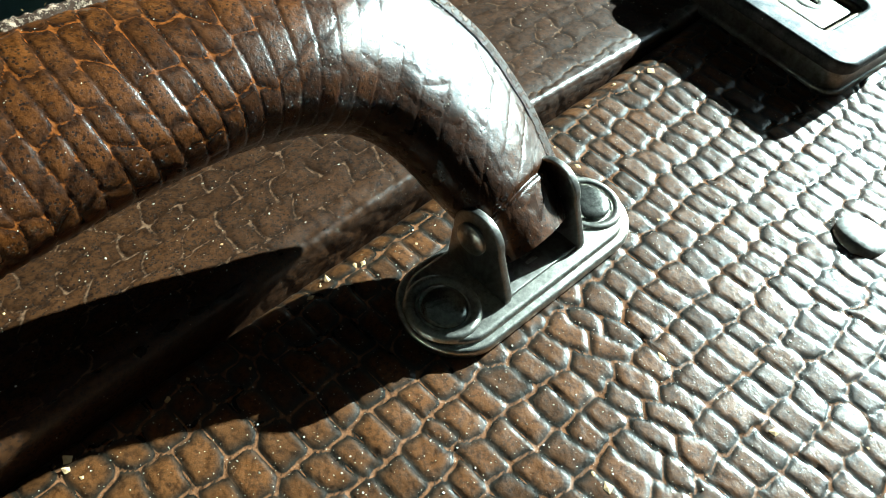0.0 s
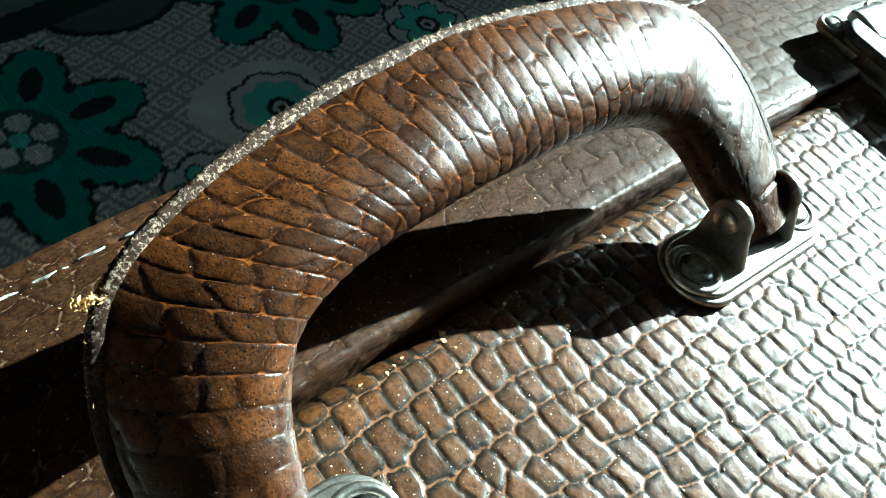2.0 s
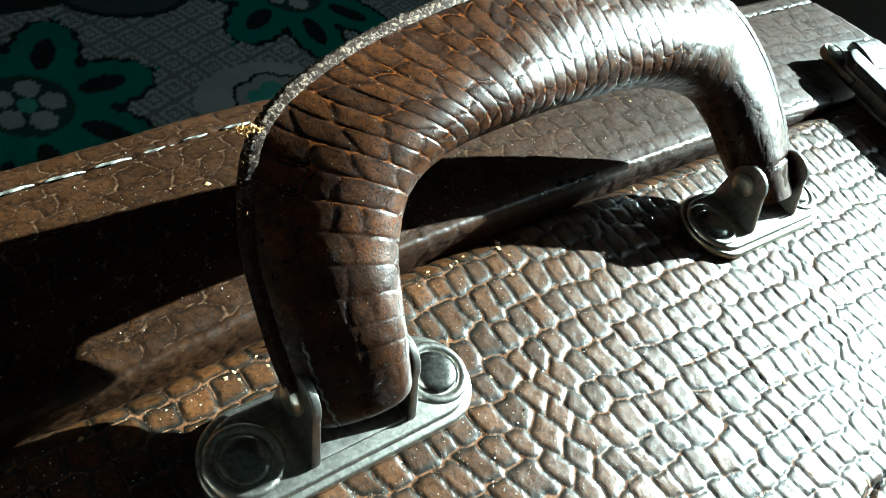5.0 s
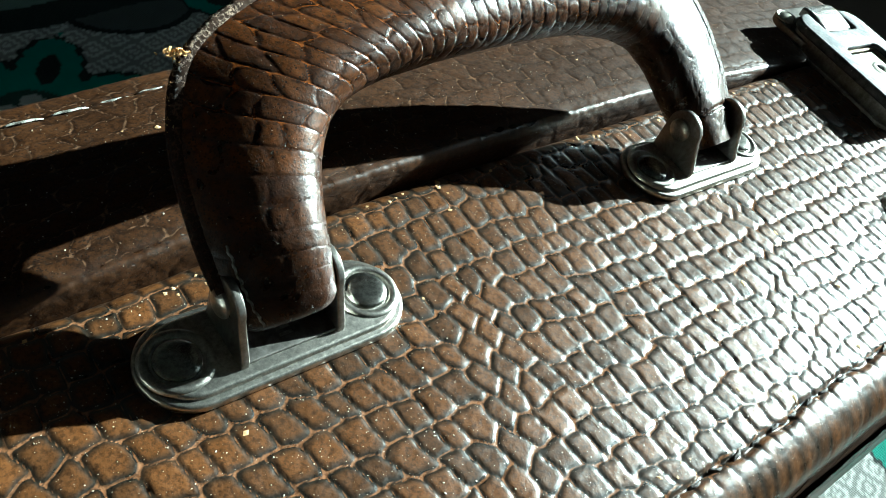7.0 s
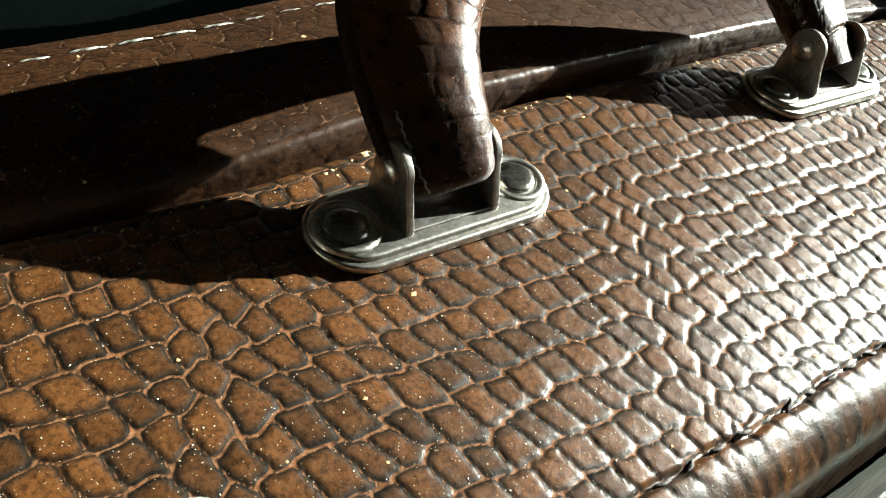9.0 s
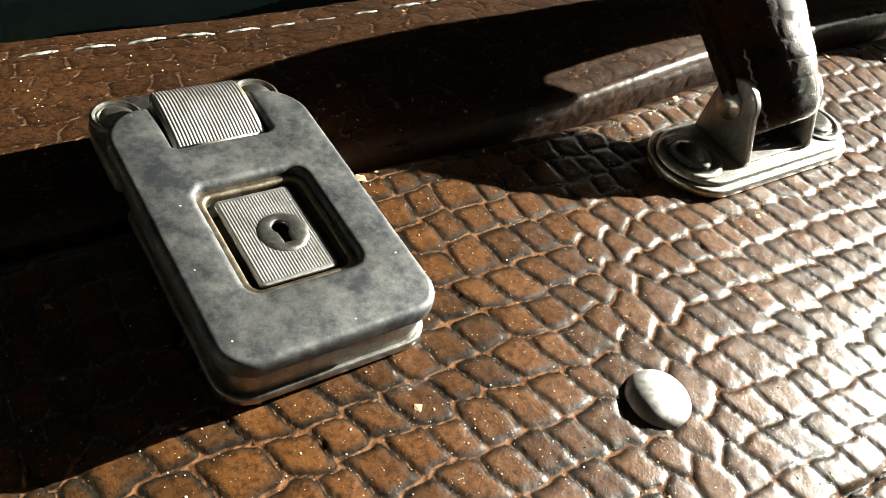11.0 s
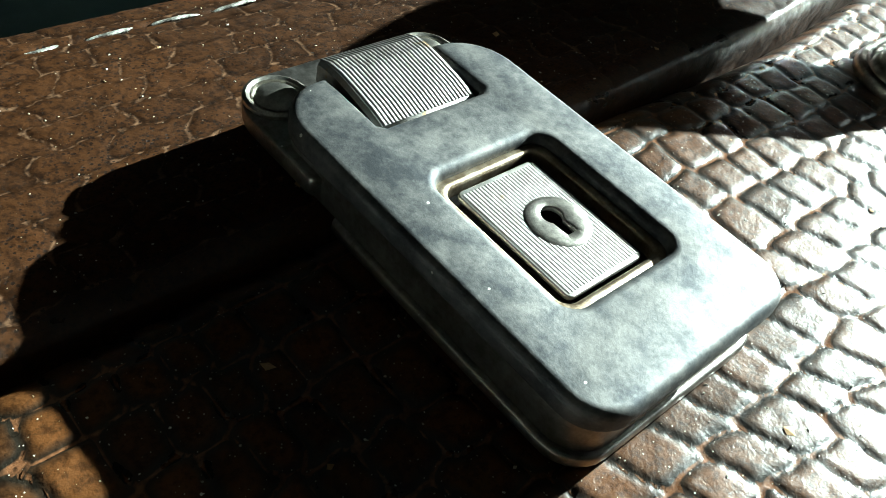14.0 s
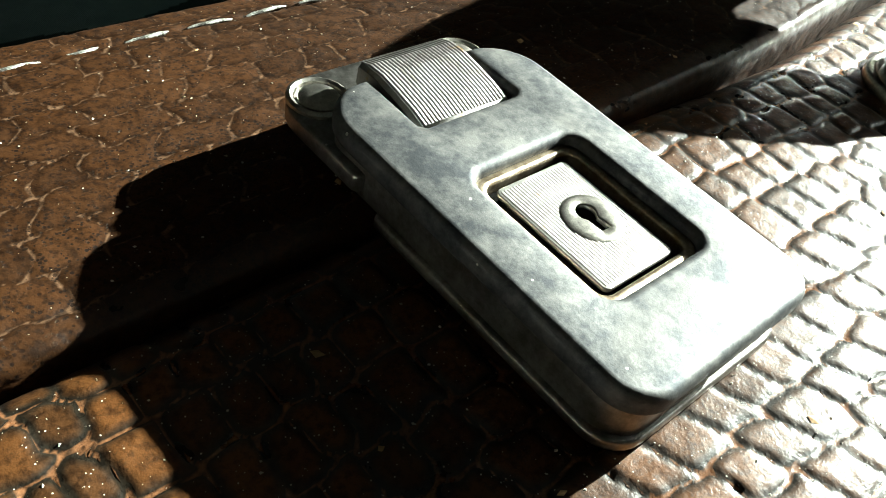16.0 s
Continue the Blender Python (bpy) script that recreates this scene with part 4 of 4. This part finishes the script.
def dome(at):
    auto_smooth(part("stud", turned([(4.7, -0.9), (4.7, -0.1), (4.4, 0.45), (3.6, 1.0), (2.3, 1.45), (0.8, 1.65)]), DOME, suitcase, Matrix.Translation((at[0] * MM, at[1] * MM, 0)), "pale domed metal stud"), 60)


DOME = metal("dull_stud_metal", (0.70, 0.69, 0.66), (0.42, 0.40, 0.37), 0.5, 300.0)
dome((-117.6, -34.6))
dome((105.3, -30.6))

# ---- seams and loose dirt ----
def at_sheet(profile, relief, x, s):
    x, s = np.array([float(x)]), np.array([float(s)])
    y, z = profile(x, s)
    yb, zb = profile(x, s + 0.2)
    ln = math.hypot(yb[0] - y[0], zb[0] - z[0])
    h = relief(x, s)[0][0]
    n = Vector((0, -(zb[0] - z[0]) / ln, (yb[0] - y[0]) / ln))
    return Vector((x[0], y[0], z[0])) + n * h, n


def stitch_mesh(name, length, r, mat):
    bm = bmesh.new()
    rows = []
    for i in range(9):
        f = i / 8
        w = r * (0.55 + 0.75 * math.sin(math.pi * f) ** 0.5)
        rows.append([bm.verts.new(((f - 0.5) * length * MM, (w * math.cos(k * math.pi / 3) + 0.12 * math.sin(9 * f)) * MM, (w * 0.7 * math.sin(k * math.pi / 3) + r * 1.1 * math.sin(math.pi * f) - r * 0.6) * MM)) for k in range(6)])
    for a, b in zip(rows, rows[1:]):
        for k in range(6):
            bm.faces.new((a[k], a[(k + 1) % 6], b[(k + 1) % 6], b[k]))
    bm.faces.new(rows[0][::-1]), bm.faces.new(rows[-1])
    me = bpy.data.meshes.new(name)
    bm.to_mesh(me)
    bm.free()
    me.polygons.foreach_set("use_smooth", np.ones(len(me.polygons), bool))
    me.materials.append(mat)
    return me


short = stitch_mesh("seam_stitch", 2.6, 0.2, THREAD)
pale = stitch_mesh("stitch", 7.8, 0.30, THREAD)
for k, x in enumerate(np.arange(LEFT + 10, RIGHT - 8, 9.0)):
    c, n = at_sheet(lid_profile, lid_relief, x, STITCHED)
    ob = new("stitch", pale)
    ob.parent = suitcase
    ob.matrix_basis = Matrix.Translation((c + Vector((0, 0, 0.25))) * MM) @ pose(0, 0, 0, rng.normal(-9, 3), rng.normal(0, 1.2), rng.normal(3, 2.5))
for k in range(7):                   # a broken seam along the handle's one leg
    row, col = 18 + 13 * k, 26
    c, up = Vector(HANDLE_GRID[row, col]), Vector(HANDLE_GRID[row + 6, col] - HANDLE_GRID[row - 6, col]).normalized()
    out = up.cross(Vector(HANDLE_GRID[row, col + 3] - HANDLE_GRID[row, col - 3])).normalized()
    ob = new("seam_stitch", short)
    ob.parent = HANDLE
    turn = Matrix((up, out.cross(up), out)).transposed().to_4x4()
    ob.matrix_basis = Matrix.Translation((c + out * (0.12 if out.z > 0 else -0.12)) * MM) @ turn @ pose(0, 0, 0, 0, 0, rng.normal(0, 8))
dark = stitch_mesh("dark_stitch", 3.6, 0.32, DARK_THREAD)
for k, x in enumerate(np.arange(-150, 120, 6.1)):
    c, n = at_sheet(panel_profile, panel_relief, x, -56.5)
    ob = new("dark_stitch", dark)
    ob.parent = suitcase
    ob.matrix_basis = Matrix.Translation((c + Vector((0, 0, 0.12))) * MM) @ pose(0, 0, 0, 0, 0, rng.normal(6, 14))


def specks(name, count, low, high, squash, mat, label, where):
    g = np.random.default_rng(len(name))
    vs, fs = [], []
    for _ in range(count):
        prof, rel, x, s = where(g)
        c, n = at_sheet(prof, rel, x, s)
        r = low + (high - low) * g.random() ** 3
        q = Matrix.Rotation(g.random() * 6.28, 3, "Z")
        k = len(vs)
        for d in ((1, 0, 0), (0, 1, 0), (-1, 0, 0), (0, -1, 0), (0, 0, 1), (0, 0, -0.6)):
            e = q @ Vector((d[0] * g.uniform(0.6, 1.5), d[1] * g.uniform(0.5, 1.1), d[2] * squash))
            vs.append((c + e * r + Vector((0, 0, r * squash * 0.4))) * MM)
        for a in range(4):
            fs.append([k + a, k + (a + 1) % 4, k + 4])
            fs.append([k + (a + 1) % 4, k + a, k + 5])
    ob = new(name, mesh_of(name, np.array(vs), fs, False))
    ob.data.materials.append(mat)
    ob.location = (0, 0, TOP)
    return tagged(ob, label, "dust", "", "stuff")


def anywhere(g):
    return (panel_profile, panel_relief, g.uniform(LEFT + 12, RIGHT - 12), g.uniform(-62, 19)) if g.random() < 0.72 else (lid_profile, lid_relief, g.uniform(LEFT + 12, RIGHT - 12), g.uniform(12, 58))


def along_seam(g):
    if g.random() < 0.15:
        return panel_profile, panel_relief, g.uniform(-90, 120), -54.5 + abs(g.normal(0, 2.0))
    return (panel_profile, panel_relief, g.uniform(-150, 130), 19.5 - abs(g.normal(0, 2.5))) if g.random() < 0.4 else anywhere(g)


specks("dust_specks", 7500, 0.04, 0.22, 0.45, DUST, "fine white dust scattered over the leather", anywhere)
specks("leather_flakes", 150, 0.3, 1.0, 0.16, FLAKE, "tan flakes of leather lying along the seam", along_seam)
